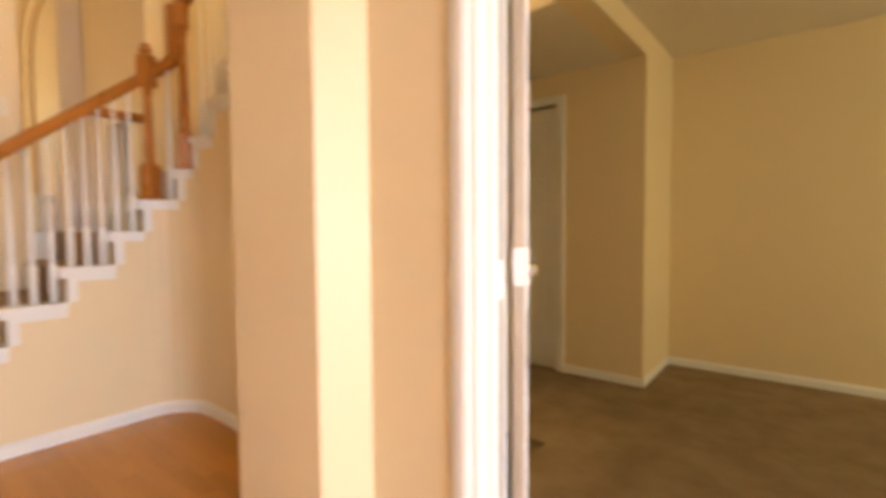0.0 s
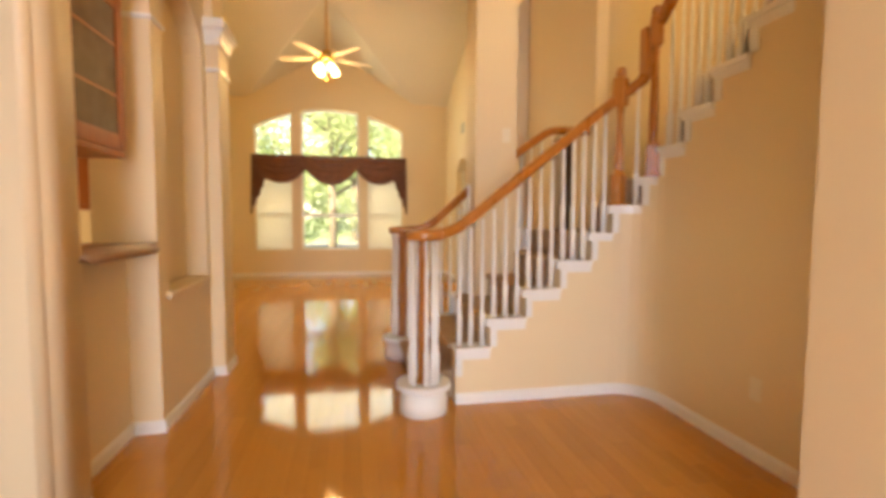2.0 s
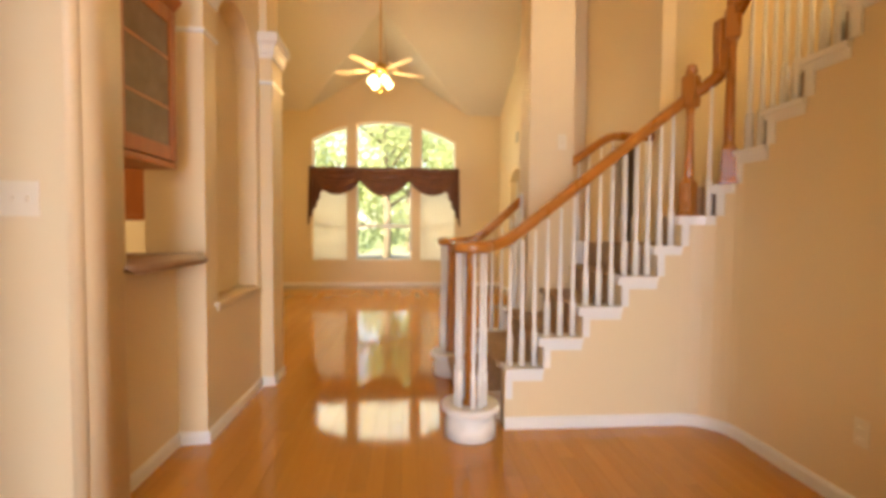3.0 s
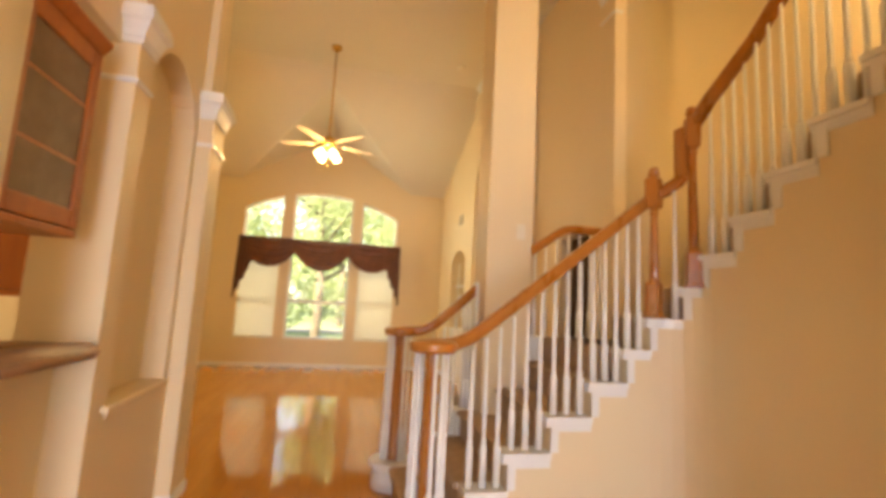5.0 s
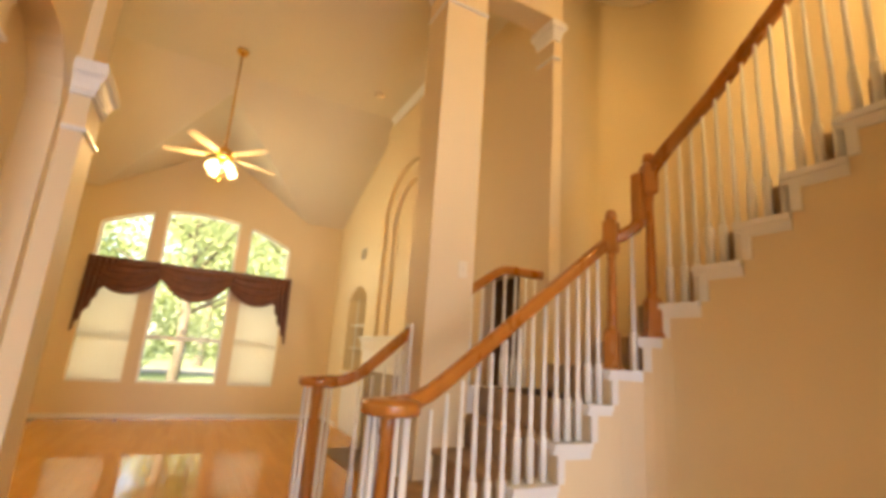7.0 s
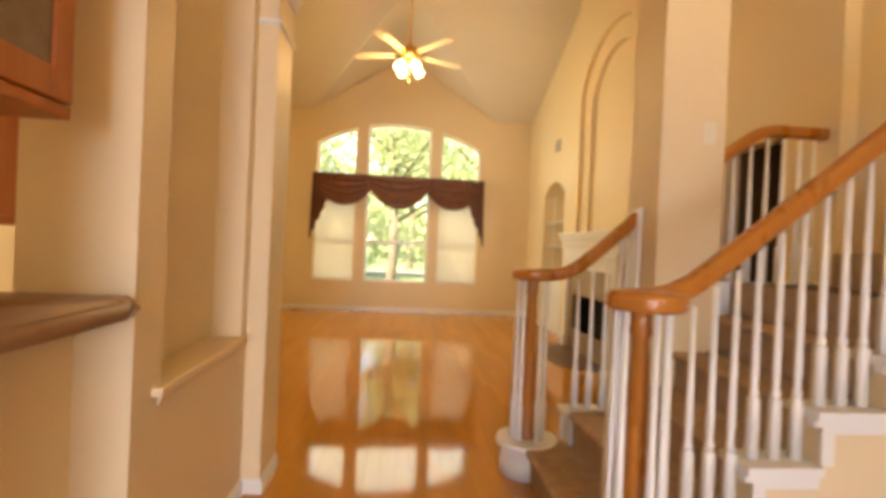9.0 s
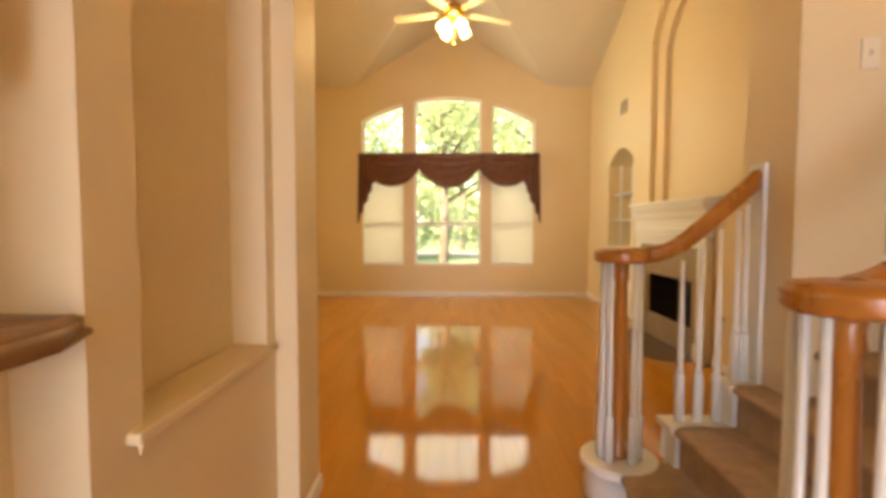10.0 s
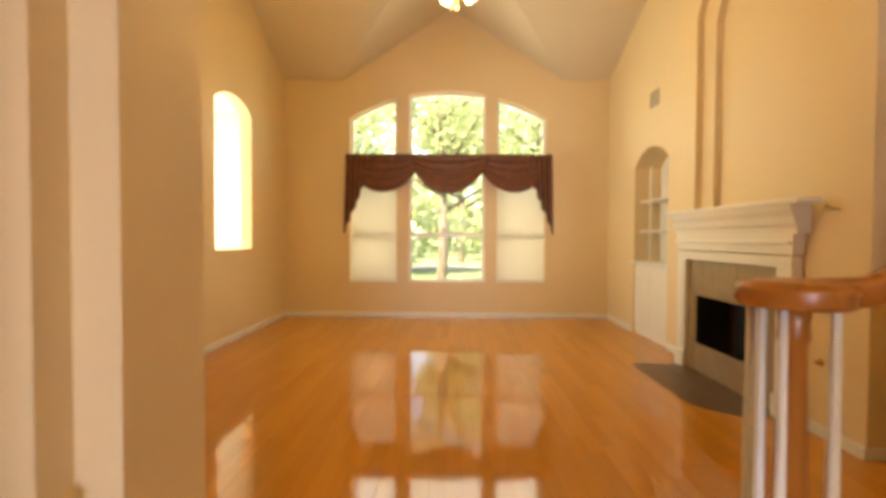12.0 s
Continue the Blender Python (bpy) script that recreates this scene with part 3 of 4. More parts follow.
def make_blind(a, b, top, bottom):
    t = thing("window_blind", "closed white horizontal blind hanging in the window", "blind", ((a + b) / 2, ROOM_Y + 0.06, top), "blinds in the window")
    w = (b - a) / 2 - 0.012
    part("headrail", box(-w, -0.02, -0.035, w, 0.02, 0), BLIND, t)
    n = int((top - bottom) / 0.042)
    first = None
    for k in range(n):
        z = -0.05 - 0.042 * k
        if first is None:
            bm = prism([(-0.012, -0.023), (-0.0095, -0.024), (0.012, 0.023), (0.0095, 0.024)], "x", -w, w)
            first = part("slat", bm, BLIND, t)
            first.location = (0, 0, z)
        else:
            o = new("slat", first.data)
            o.parent, o.location = t, (0, 0, z)
    part("bottom_rail", box(-w, -0.014, bottom - top, w, 0.014, bottom - top + 0.02), BLIND, t)


make_blind(LIGHTS[0][0], LIGHTS[0][1], 2.16, 0.555)
make_blind(LIGHTS[2][0], LIGHTS[2][1], 2.16, 0.555)


def make_valance():
    x0, x1, zt, y = -2.29, 0.79, 2.455, ROOM_Y - 0.13
    t = thing("window_valance", "dark brown satin swag valance with pleated side tails over the window", "valance", ((x0 + x1) / 2, y, zt))
    W = (x1 - x0) / 2
    part("board", box(-W, 0.0, -0.03, W, 0.125, 0.0), FABRIC, t)
    part("heading", box(-W, -0.018, -0.07, W, -0.001, 0.012, 0.004), FABRIC, t)

    def swag(c, half, depth, lift):
        bm = bmesh.new()
        nu, nv = 28, 18
        grid = []
        for j in range(nv + 1):
            v = j / nv
            row = []
            for i in range(nu + 1):
                u = -1 + 2 * i / nu
                sag = (1 - abs(u) ** 2.2)
                z = -0.03 - v * (0.16 + (depth - 0.16) * sag)
                fold = 0.016 * math.sin(v * 26 - 1.2 * sag) * (0.35 + 0.65 * sag)
                row.append(bm.verts.new((c + u * half * (1 - 0.06 * v), -0.03 - lift - 0.05 * math.sin(v * 2.6) * (0.3 + 0.7 * sag) + fold, z)))
            grid.append(row)
        for j in range(nv):
            for i in range(nu):
                bm.faces.new((grid[j][i], grid[j][i + 1], grid[j + 1][i + 1], grid[j + 1][i]))
        o = part("swag", bm, FABRIC, t, smooth=True)
        s = o.modifiers.new("thickness", "SOLIDIFY")
        s.thickness = 0.004
        return o

    swag(-0.98, 0.57, 0.53, 0.0)
    swag(0.98, 0.57, 0.53, 0.0)
    swag(0.0, 0.60, 0.56, 0.03)
    for s in (-1, 1):
        bm = bmesh.new()
        n = 40
        rows = 10
        grid = []
        for j in range(rows + 1):
            v = j / rows
            row = []
            for i in range(n + 1):
                u = i / n
                step = round(u * 5) / 5 * 0.6 + u * 0.4
                length = 1.17 - 0.88 * step
                x = s * (W - 0.005 + 0.03 * v - 0.42 * u * (1 - 0.12 * v))
                row.append(bm.verts.new((x, -0.05 - 0.022 * math.sin(u * 2 * math.pi * 5) - 0.01 * u, -0.02 - v * length)))
            grid.append(row)
        for j in range(rows):
            for i in range(n):
                bm.faces.new((grid[j][i], grid[j][i + 1], grid[j + 1][i + 1], grid[j + 1][i]))
        o = part("tail", bm, FABRIC, t, smooth=True)
        m = o.modifiers.new("thickness", "SOLIDIFY")
        m.thickness = 0.004


make_valance()


# ---------------------------------------------------------------- staircase
def make_stairs():
    t = thing("staircase", "L-shaped staircase with taupe carpeted treads, white nosings and open sides", "staircase", (0.3, 3.0, 0))
    inv = (-0.3, -3.0, 0)

    def p(name, bm, material, label="", smooth=False):
        bmesh.ops.translate(bm, verts=bm.verts, vec=inv)
        return part(name, bm, material, t, label, smooth)

    # carpeted treads of the lower flight: each a block with a rounded nosing
    for n in range(1, 7):
        x = NOSE[n - 1]
        z = tread_z(n)
        x1 = x + RUN + 0.03 if n < 6 else 1.62
        pts = [(x + 0.02, 0.0 if n == 1 else z - RISE), (x1, 0.0 if n == 1 else z - RISE), (x1, z), (x + 0.005, z), (x - 0.012, z - 0.008), (x - 0.016, z - 0.022), (x - 0.006, z - 0.034), (x + 0.02, z - 0.036)]
        p("tread", prism(pts, "y", 3.10, 3.98 if n > 1 else 4.03), CARPET_STAIR, "taupe carpeted stair tread")
    # winders, and the upper flight up the wall
    fan = [(6, [(1.18, 3.10), (1.46, 3.08), (1.84, 3.98), (1.18, 3.98)]),
           (7, [(1.38, 3.10), (1.55, 3.03), (2.35, 3.98), (1.78, 3.98)]),
           (8, [(1.50, 3.08), (1.64, 2.95), (2.85, 3.45), (2.70, 3.85), (2.30, 3.98)]),
           (9, [(1.62, 2.98), (1.72, 2.72), (2.85, 2.72), (2.85, 3.50)])]
    for n, poly in fan:
        p("winder", prism(poly, "z", tread_z(n) - RISE - 0.02, tread_z(n)), CARPET_STAIR, "taupe carpeted winding tread")
    for n in range(10, 17):
        y = 2.76 - 0.225 * (n - 10)
        p("tread", box(1.72, y - 0.26, tread_z(n) - RISE - 0.03, 2.85, y, tread_z(n), 0.012), CARPET_STAIR, "taupe carpeted stair tread")
    # white tread ends on the stepped wall, with the moulding under them
    for n, a, b in ENDS:
        z = tread_z(n)
        k = 4 if 1.0 < b < 1.6 else 1
        bm = bmesh.new()
        for lo, hi, o, i in ((z - 0.03, z, -0.026, 0.12), (z - 0.055, z - 0.03, -0.012, 0.02)):
            pts, back = [], []
            for j in range(k + 1):
                s = a - 0.03 + (b - a + 0.03) * j / k if n > 2 else a - 0.03 + (b - a + 0.03) * j / k
                s = max(s, 0.0)
                x, y, _, _ = at_s(s, o)
                pts.append((x, y))
                x, y, _, _ = at_s(s, i)
                back.append((x, y))
            for j in range(k):
                add_prism(bm, [pts[j], pts[j + 1], back[j + 1], back[j]], "z", lo, hi)
        p("nosing", bm, WHITE, "white painted tread end")
        bm = bmesh.new()
        x, y, hx, hy = at_s(a, -0.012)
        u, v, _, _ = at_s(a + 0.045, -0.012)
        c, d, _, _ = at_s(a + 0.045, 0.004)
        e, f, _, _ = at_s(a, 0.004)
        add_prism(bm, [(x, y), (u, v), (c, d), (e, f)], "z", z - RISE, z - 0.055)
        # strip that follows the step downwards
        x, y, _, _ = at_s(a, -0.008)
        u, v, _, _ = at_s(b, -0.008)
        if not 1.0 < b < 1.5:
            c, d, _, _ = at_s(b, 0.004)
            e, f, _, _ = at_s(a, 0.004)
            add_prism(bm, [(x, y), (u, v), (c, d), (e, f)], "z", z - 0.078, z - 0.055)
        p("step_trim", bm, WHITE)
    # far side string of the lower flight, with its own tread ends
    bm = bmesh.new()
    for n in (1, 2, 3, 4):
        x = NOSE[n - 1]
        x1 = min(x + RUN, 0.654)
        if x1 > x:
            add_box(bm, x, 3.98, -0.01, x1, 4.08, tread_z(n) - 0.035)
    p("far_string", bm, WHITE)
    for n in (2, 3):
        x = NOSE[n - 1]
        bm = box(x - 0.03, 3.96, tread_z(n) - 0.035, min(x + RUN, 0.653), 4.11, tread_z(n), 0.006)
        add_box(bm, x - 0.012, 4.078, tread_z(n) - RISE, x + 0.03, 4.092, tread_z(n) - 0.036)
        p("nosing", bm, WHITE, "white painted tread end")
    # rounded starting blocks under the newels
    for cy in (2.92, 4.08):
        bm = lathe([(0.150, -0.01), (0.150, 0.085), (0.140, 0.095), (0.140, RISE - 0.04)], 28, (0.085, cy, 0))
        p("starting_block", bm, WHITE, "rounded white starting block", True)
        p("block_cap", lathe([(0.158, RISE - 0.04), (0.172, RISE - 0.03), (0.172, RISE - 0.008), (0.164, RISE + 0.004)], 28, (0.085, cy, 0)), WHITE)

    # railing: handrails
    def rail_path(points):
        out = []
        for a, b in zip(points, points[1:]):
            for i in range(6):
                out.append(tuple(a[k] + (b[k] - a[k]) * i / 6 for k in range(3)))
        out.append(points[-1])
        # soften the corners
        for _ in range(3):
            out = [out[0]] + [tuple((out[i - 1][k] + 2 * out[i][k] + out[i + 1][k]) / 4 for k in range(3)) for i in range(1, len(out) - 1)] + [out[-1]]
        return out

    RY = 3.02
    zc = 1.10
    for cy in (2.87, 4.08):
        bm = lathe([(0.06, zc - 0.028), (0.108, zc - 0.028), (0.119, zc - 0.016), (0.114, zc - 0.004), (0.121, zc + 0.008), (0.112, zc + 0.024), (0.07, zc + 0.031)], 28, (0.08, cy, 0))
        p("volute", bm, OAK, "turned oak volute", True)
    p("handrail", sweep(rail_path([(0.08, 2.88, zc), (0.12, 2.93, zc), (0.22, 2.99, zc + 0.005), (0.32, RY, zc + 0.04), (0.42, RY, zc + 0.115), (1.43, 3.04, 2.02)]), RAIL), OAK, "varnished oak handrail", True)
    p("handrail", sweep(rail_path([(0.08, 4.07, zc), (0.22, 4.05, zc + 0.005), (0.33, 4.04, zc + 0.055), (0.652, 4.04, zc + 0.35)]), RAIL), OAK, "varnished oak handrail", True)
    p("handrail", sweep(rail_path([(1.44, 3.02, 2.03), (1.53, 2.93, 2.10), (1.56, 2.87, 2.17)]), RAIL), OAK, "", True)
    p("gooseneck", box(1.515, 2.86, 2.12, 1.575, 2.93, 2.44, 0.006), OAK, "upright oak gooseneck")
    p("handrail", sweep([(1.59, 2.84, 2.46), (1.60, 2.74, 2.56), (1.665, 2.50, 2.80), (1.665, 1.32, 3.84)], RAIL), OAK, "", True)
    p("handrail", sweep(rail_path([(1.01, 4.05, 1.72), (1.36, 4.05, 1.97), (1.45, 4.05, 1.99), (1.768, 4.05, 1.99)]), RAIL), OAK, "varnished oak handrail on the landing", True)

    # newel posts
    def newel(x, y, z0, z1, turn=0.0, label="turned oak newel post"):
        h = z1 - z0
        bm = square_lathe([(0.040, z0), (0.046, z0), (0.046, z0 + 0.02), (0.037, z0 + 0.028), (0.037, z0 + 0.20), (0.030, z0 + 0.215)], (x, y, 0), None, turn)
        prof = [(0.030, z0 + 0.205), (0.034, z0 + 0.22), (0.027, z0 + 0.24), (0.029, z0 + 0.28), (0.021, z1 - 0.30), (0.028, z1 - 0.285), (0.022, z1 - 0.27), (0.031, z1 - 0.25)]
        lathe(prof, 14, (x, y, 0), bm)
        square_lathe([(0.030, z1 - 0.255), (0.039, z1 - 0.24), (0.039, z1 - 0.075), (0.030, z1 - 0.06)], (x, y, 0), bm, turn)
        lathe([(0.022, z1 - 0.062), (0.034, z1 - 0.045), (0.036, z1 - 0.03), (0.026, z1 - 0.022), (0.030, z1 - 0.012), (0.024, z1)], 14, (x, y, 0), bm)
        return p("newel_post", bm, OAK, label)

    newel(1.44, 3.01, tread_z(7), 2.215, 0.5)
    newel(1.58, 2.85, tread_z(8), 2.56, 1.1)
    for cy in (2.89, 4.08):
        bm = lathe([(0.044, RISE), (0.044, RISE + 0.02), (0.033, RISE + 0.04), (0.034, RISE + 0.25), (0.040, RISE + 0.28), (0.032, RISE + 0.31), (0.037, RISE + 0.36), (0.026, 0.98), (0.034, 1.0), (0.030, 1.03), (0.037, 1.09)], 16, (0.08, cy, 0))
        p("newel_post", bm, OAK, "slim turned oak newel post under the volute", True)

    # balusters: square foot, collar, long taper
    meshes = {}

    def baluster(x, y, z0, z1, turn=0.0):
        h = round(z1 - z0, 2)
        if h not in meshes:
            bm = square_lathe([(0.0155, 0.0), (0.0155, 0.20), (0.012, 0.212)])
            lathe([(0.012, 0.208), (0.0155, 0.222), (0.0155, 0.232), (0.011, 0.245), (0.0135, 0.30), (0.0085, h)], 8, (0, 0, 0), bm)
            o = link_mesh("baluster", bm, WHITE, None, True)
            meshes[h] = o.data
        else:
            o = new("baluster", meshes[h])
        o.parent = t
        o.matrix_parent_inverse = Matrix.Identity(4)
        o.location = (x - 0.3, y - 3.0, z0)
        o.rotation_euler = (0, 0, turn)

    def lower_rail_z(x):
        return zc - 0.03 + (0.0 if x < 0.30 else (x - 0.33) * 0.84 if x > 0.34 else 0.005)

    for n, a, b in ENDS[:5]:
        k = 3 if n < 6 else 2
        for i in range(k):
            s = a + 0.035 + (b - a) * i / k
            x, y, _, _ = at_s(s, 0.05)
            baluster(x, y, tread_z(n), lower_rail_z(x))
    # round the volutes
    for cy, degs in ((2.89, (110, 150, 185, 212, 274, 305, 340)), (4.08, (110, 150, 190, 222, 295, 340))):
        for deg in degs:
            x, y = 0.08 + 0.082 * math.cos(radians(deg)), cy + 0.082 * math.sin(radians(deg))
            baluster(x, y, RISE, zc - 0.03)
    for x in (0.33, 0.41, 0.49):
        baluster(x, 4.04, tread_z(2), zc - 0.02 + max(0, (x - 0.33)) * 0.9)
    for x in (0.565, 0.60):
        baluster(x, 4.04, tread_z(3), zc - 0.02 + (x - 0.33) * 0.9)
    baluster(1.525, 2.935, tread_z(7), 2.10)
    for n, a, b in ENDS[7:]:
        for i in range(3):
            s = a + 0.035 + (b - a) * i / 3
            x, y, _, _ = at_s(s, 0.045)
            baluster(x, y, tread_z(n), 2.80 - 0.035 + (2.50 - y) * 0.882 if y < 2.5 else 2.50 + (2.84 - y) * 0.8 - 0.02)
    for x in (1.05, 1.13, 1.22, 1.32, 1.42, 1.52, 1.62, 1.71):
        baluster(x, 4.05, 1.11, 1.955 if x > 1.38 else 1.68 + (x - 1.0) * 0.70)
    p("landing_curb", box(1.008, 3.985, 0.92, 1.768, 4.10, 1.11, 0.004), WHITE, "white landing edge")
    p("baluster_block", box(0.632, 3.99, tread_z(3), 0.653, 4.09, 1.50, 0.003), WHITE, "white half post on the wall")
    return t


make_stairs()


# ---------------------------------------------------------------- columns: neck rings and capitals
def make_capital(name, x0, y0, x1, y1, z, material=WHITE):
    """A square capital round a pier: a thin neck ring, then a cornice that steps out."""
    t = thing(name, "white moulded capital round a square cream pier", "capital", ((x0 + x1) / 2, (y0 + y1) / 2, z), "capitals of the piers")
    a, b = (x1 - x0) / 2, (y1 - y0) / 2

    def ring(nm, prof):
        bm = bmesh.new()
        rings = []
        for o, h in prof:
            rings.append([bm.verts.new((sx * (a + o), sy * (b + o), h)) for sx, sy in ((-1, -1), (1, -1), (1, 1), (-1, 1))])
        for r, q in zip(rings, rings[1:]):
            for i in range(4):
                bm.faces.new((r[i], r[(i + 1) % 4], q[(i + 1) % 4], q[i]))
        bm.faces.new(rings[0])
        bm.faces.new(rings[-1])
        part(nm, bm, material, t)

    ring("neck_ring", [(0.002, 0.0), (0.014, 0.008), (0.014, 0.022), (0.002, 0.03)])
    ring("cornice", [(0.002, 0.19), (0.014, 0.192), (0.014, 0.215), (0.020, 0.222), (0.024, 0.25), (0.038, 0.285), (0.052, 0.30), (0.056, 0.302), (0.056, 0.345), (0.048, 0.352), (0.048, 0.37)])
    return t


make_capital("column_capital", -1.52, 3.832, -1.295, 4.108, 2.26)
make_capital("column_capital", -1.70, 2.872, HALL_L, 3.03, 2.24)
make_capital("column_capital", 0.655, 3.842, 1.005, 4.158, 3.93)
structure("wall_stair_pilaster", box(1.77, 3.95, -0.02, 1.83, 4.16, 4.31), WALL)
make_capital("column_capital", 1.77, 3.95, 1.83, 4.16, 3.93)


def make_sill():
    t = thing("niche_sill", "white moulded sill of the wall niche", "sill", (HALL_L, 3.39, 0.745))
    part("board", box(-0.134, -0.415, 0.0, 0.03, 0.358, 0.03, 0.006), WALL, t)
    bm = prism([(0.002, -0.035), (0.007, -0.035), (0.009, -0.018), (0.014, -0.012), (0.016, 0.0), (0.002, 0.0)], "y", -0.38, 0.35)
    part("apron_moulding", bm, WALL, t)


make_sill()


# ---------------------------------------------------------------- bar: counter and glazed cabinet
def make_counter():
    pts = [(-1.98, 2.10), (-1.34, 2.10), (-1.315, 2.13), (-1.315, 2.74), (-1.345, 2.828), (-1.98, 2.825)]
    bm = prism([(x + 1.62, y - 2.46) for x, y in pts], "z", 0, 0.04)
    bmesh.ops.bevel(bm, geom=[e for e in bm.edges if abs(e.verts[0].co.z - e.verts[1].co.z) < 1e-4], offset=0.012, segments=3, affect="EDGES")
    t = thing("bar_counter", "dark brown laminate bar counter with a rounded edge", "counter", (-1.66, 2.50, 1.022))
    part("worktop", bm, COUNTER, t, smooth=True)


make_counter()


def make_cabinet(x0, y0, z0, x1, y1, z1, glazed=True):
    t = thing("wall_cabinet", "cherry-stained wall cabinet with a glazed door" if glazed else "cherry-stained kitchen wall cabinet", "cabinet", (x0, y0, z0))
    w, d, h = x1 - x0, y1 - y0, z1 - z0
    bm = bmesh.new()
    add_box(bm, 0, 0, 0, w - 0.022, d, 0.018)
    add_box(bm, 0, 0, h - 0.018, w - 0.022, d, h)
    add_box(bm, 0, 0, 0.018, w - 0.022, 0.018, h - 0.018)
    add_box(bm, 0, d - 0.018, 0.018, w - 0.022, d, h - 0.018)
    add_box(bm, 0, 0.018, 0.018, 0.008, d - 0.018, h - 0.018)
    part("carcass", bm, CHERRY, t)
    for z in (h * 0.34, h * 0.66):
        part("shelf", box(0.01, 0.02, z, w - 0.04, d - 0.02, z + 0.016), CHERRY, t)
    door = part("door", add_box(add_box(add_box(add_box(bmesh.new(), w - 0.02, 0.004, 0.004, w, 0.062, h - 0.004, 0.004), w - 0.02, d - 0.062, 0.004, w, d - 0.004, h - 0.004, 0.004), w - 0.02, 0.062, 0.004, w - 0.001, d - 0.062, 0.075, 0.004), w - 0.02, 0.062, h - 0.075, w - 0.001, d - 0.062, h - 0.004, 0.004), CHERRY, t)
    part("door_glass", box(w - 0.013, 0.058, 0.07, w - 0.009, d - 0.058, h - 0.07), SMOKED, door, "seeded brown glass")
    for z in (h * 0.34, h * 0.66):
        part("shelf_edge", box(w - 0.009, 0.06, z, w - 0.0075, d - 0.06, z + 0.012), CHERRY, door)
    part("light_rail", box(0.0, 0.0, -0.03, w - 0.004, d, -0.001, 0.004), CHERRY, t)
    part("crown", prism([(0.0, h + 0.001), (w - 0.004, h + 0.001), (w + 0.03, h + 0.045), (w + 0.03, h + 0.055), (0.0, h + 0.055)], "y", 0.0, d), CHERRY, t)
    return t


make_cabinet(-1.73, 2.18, 1.515, -1.43, 2.67, 2.25)
make_cabinet(-2.1, 3.04, 1.27, -1.76, 3.5, 2.24, False)


# ---------------------------------------------------------------- switch plates and outlet
def make_switch(m, gangs, label):
    t = thing("light_switch", label, "switch")
    w = 0.024 + 0.046 * gangs
    part("plate", box(-w / 2, -0.006, -0.058, w / 2, 0.0, 0.058, 0.002), PLASTIC, t)
    for g in range(gangs):
        x = (g - (gangs - 1) / 2) * 0.046
        part("toggle", prism([(-0.006, -0.012), (-0.006, 0.012), (-0.016, 0.010), (-0.013, -0.002)], "x", x - 0.005, x + 0.005), PLASTIC, t)
        part("screw", lathe([(0.003, 0.0), (0.003, 0.0015)], 8, (x, -0.0075, 0.035)), STEEL, t)
    t.matrix_world = m
    return t


make_switch(pose(-1.58, 1.8795, 1.29), 3, "ivory triple toggle switch plate on the cream wall")
make_switch(pose(0.915, 3.8395, 1.89), 1, "ivory single toggle switch plate on the stair column")


def make_outlet(m):
    t = thing("wall_outlet", "ivory duplex outlet low on the wall", "outlet")
    part("plate", box(-0.035, -0.005, -0.058, 0.035, 0.0, 0.058, 0.002), PLASTIC, t)
    for z in (-0.024, 0.024):
        part("socket", lathe([(0.014, 0.0), (0.014, 0.002)], 12, (0, -0.0065, z)), PLASTIC, t)
    t.matrix_world = m


make_outlet(pose(1.6195, 2.02, 0.36, 0, 0, -90))


# ---------------------------------------------------------------- doorway to the side room
def make_doorway():
    d = tagged(new("door_1"), kind="structure", label="white doorway casing and jamb with stop and strike plate")
    x = 1.19
    prof = [(0.0, 0.0), (0.0, 0.057), (-0.008, 0.057), (-0.010, 0.042), (-0.016, 0.036), (-0.018, 0.012), (-0.012, 0.0)]
    for y, s in ((0.486, 1), (-0.49, -1)):
        bm = prism([(x + u, y + s * v) for u, v in prof], "z", 0, 2.06)
        part("casing", bm, WHITE, d)
    bm = box(x - 0.018, -0.55, 2.062, x - 0.001, 0.545, 2.12, 0.004)
    part("casing", bm, WHITE, d)
    part("jamb", box(x - 0.002, 0.471, 0, 1.318, 0.486, 2.04), WHITE, d)
    part("jamb", box(x - 0.002, -0.4895, 0, 1.318, -0.475, 2.04), WHITE, d)
    part("head_jamb", box(x - 0.002, -0.4895, 2.04, 1.318, 0.486, 2.055), WHITE, d)
    part("door_stop", box(x + 0.042, 0.459, 0, x + 0.075, 0.4708, 2.03, 0.002), WHITE, d)
    # grey strip that paints the shade of the groove behind the stop
    part("rabbet_shade", box(x + 0.076, 0.467, 0, x + 0.104, 0.4705, 2.03), METAL, d, "grey strip coloured as the shaded groove beside the stop")
    part("hinge_leaf", box(x + 0.076, 0.4635, 0.955, x + 0.104, 0.4665, 1.045, 0.001), WHITE, d, "white painted hinge leaf")
    return d


make_doorway()


def make_recess_casing():
    d = tagged(new("door_2"), kind="structure", label="white door casing in the side room recess")
    x = 3.66
    part("casing", box(x - 0.016, 1.37, 0.013, x - 0.001, 1.43, 2.10, 0.003), WHITE, d)
    part("casing", box(x - 0.016, 1.43, 2.04, x - 0.001, 2.13, 2.10, 0.003), WHITE, d)
    part("jamb", box(x, 1.432, 0.013, x + 0.11, 1.446, 2.055), WHITE, d)


make_recess_casing()


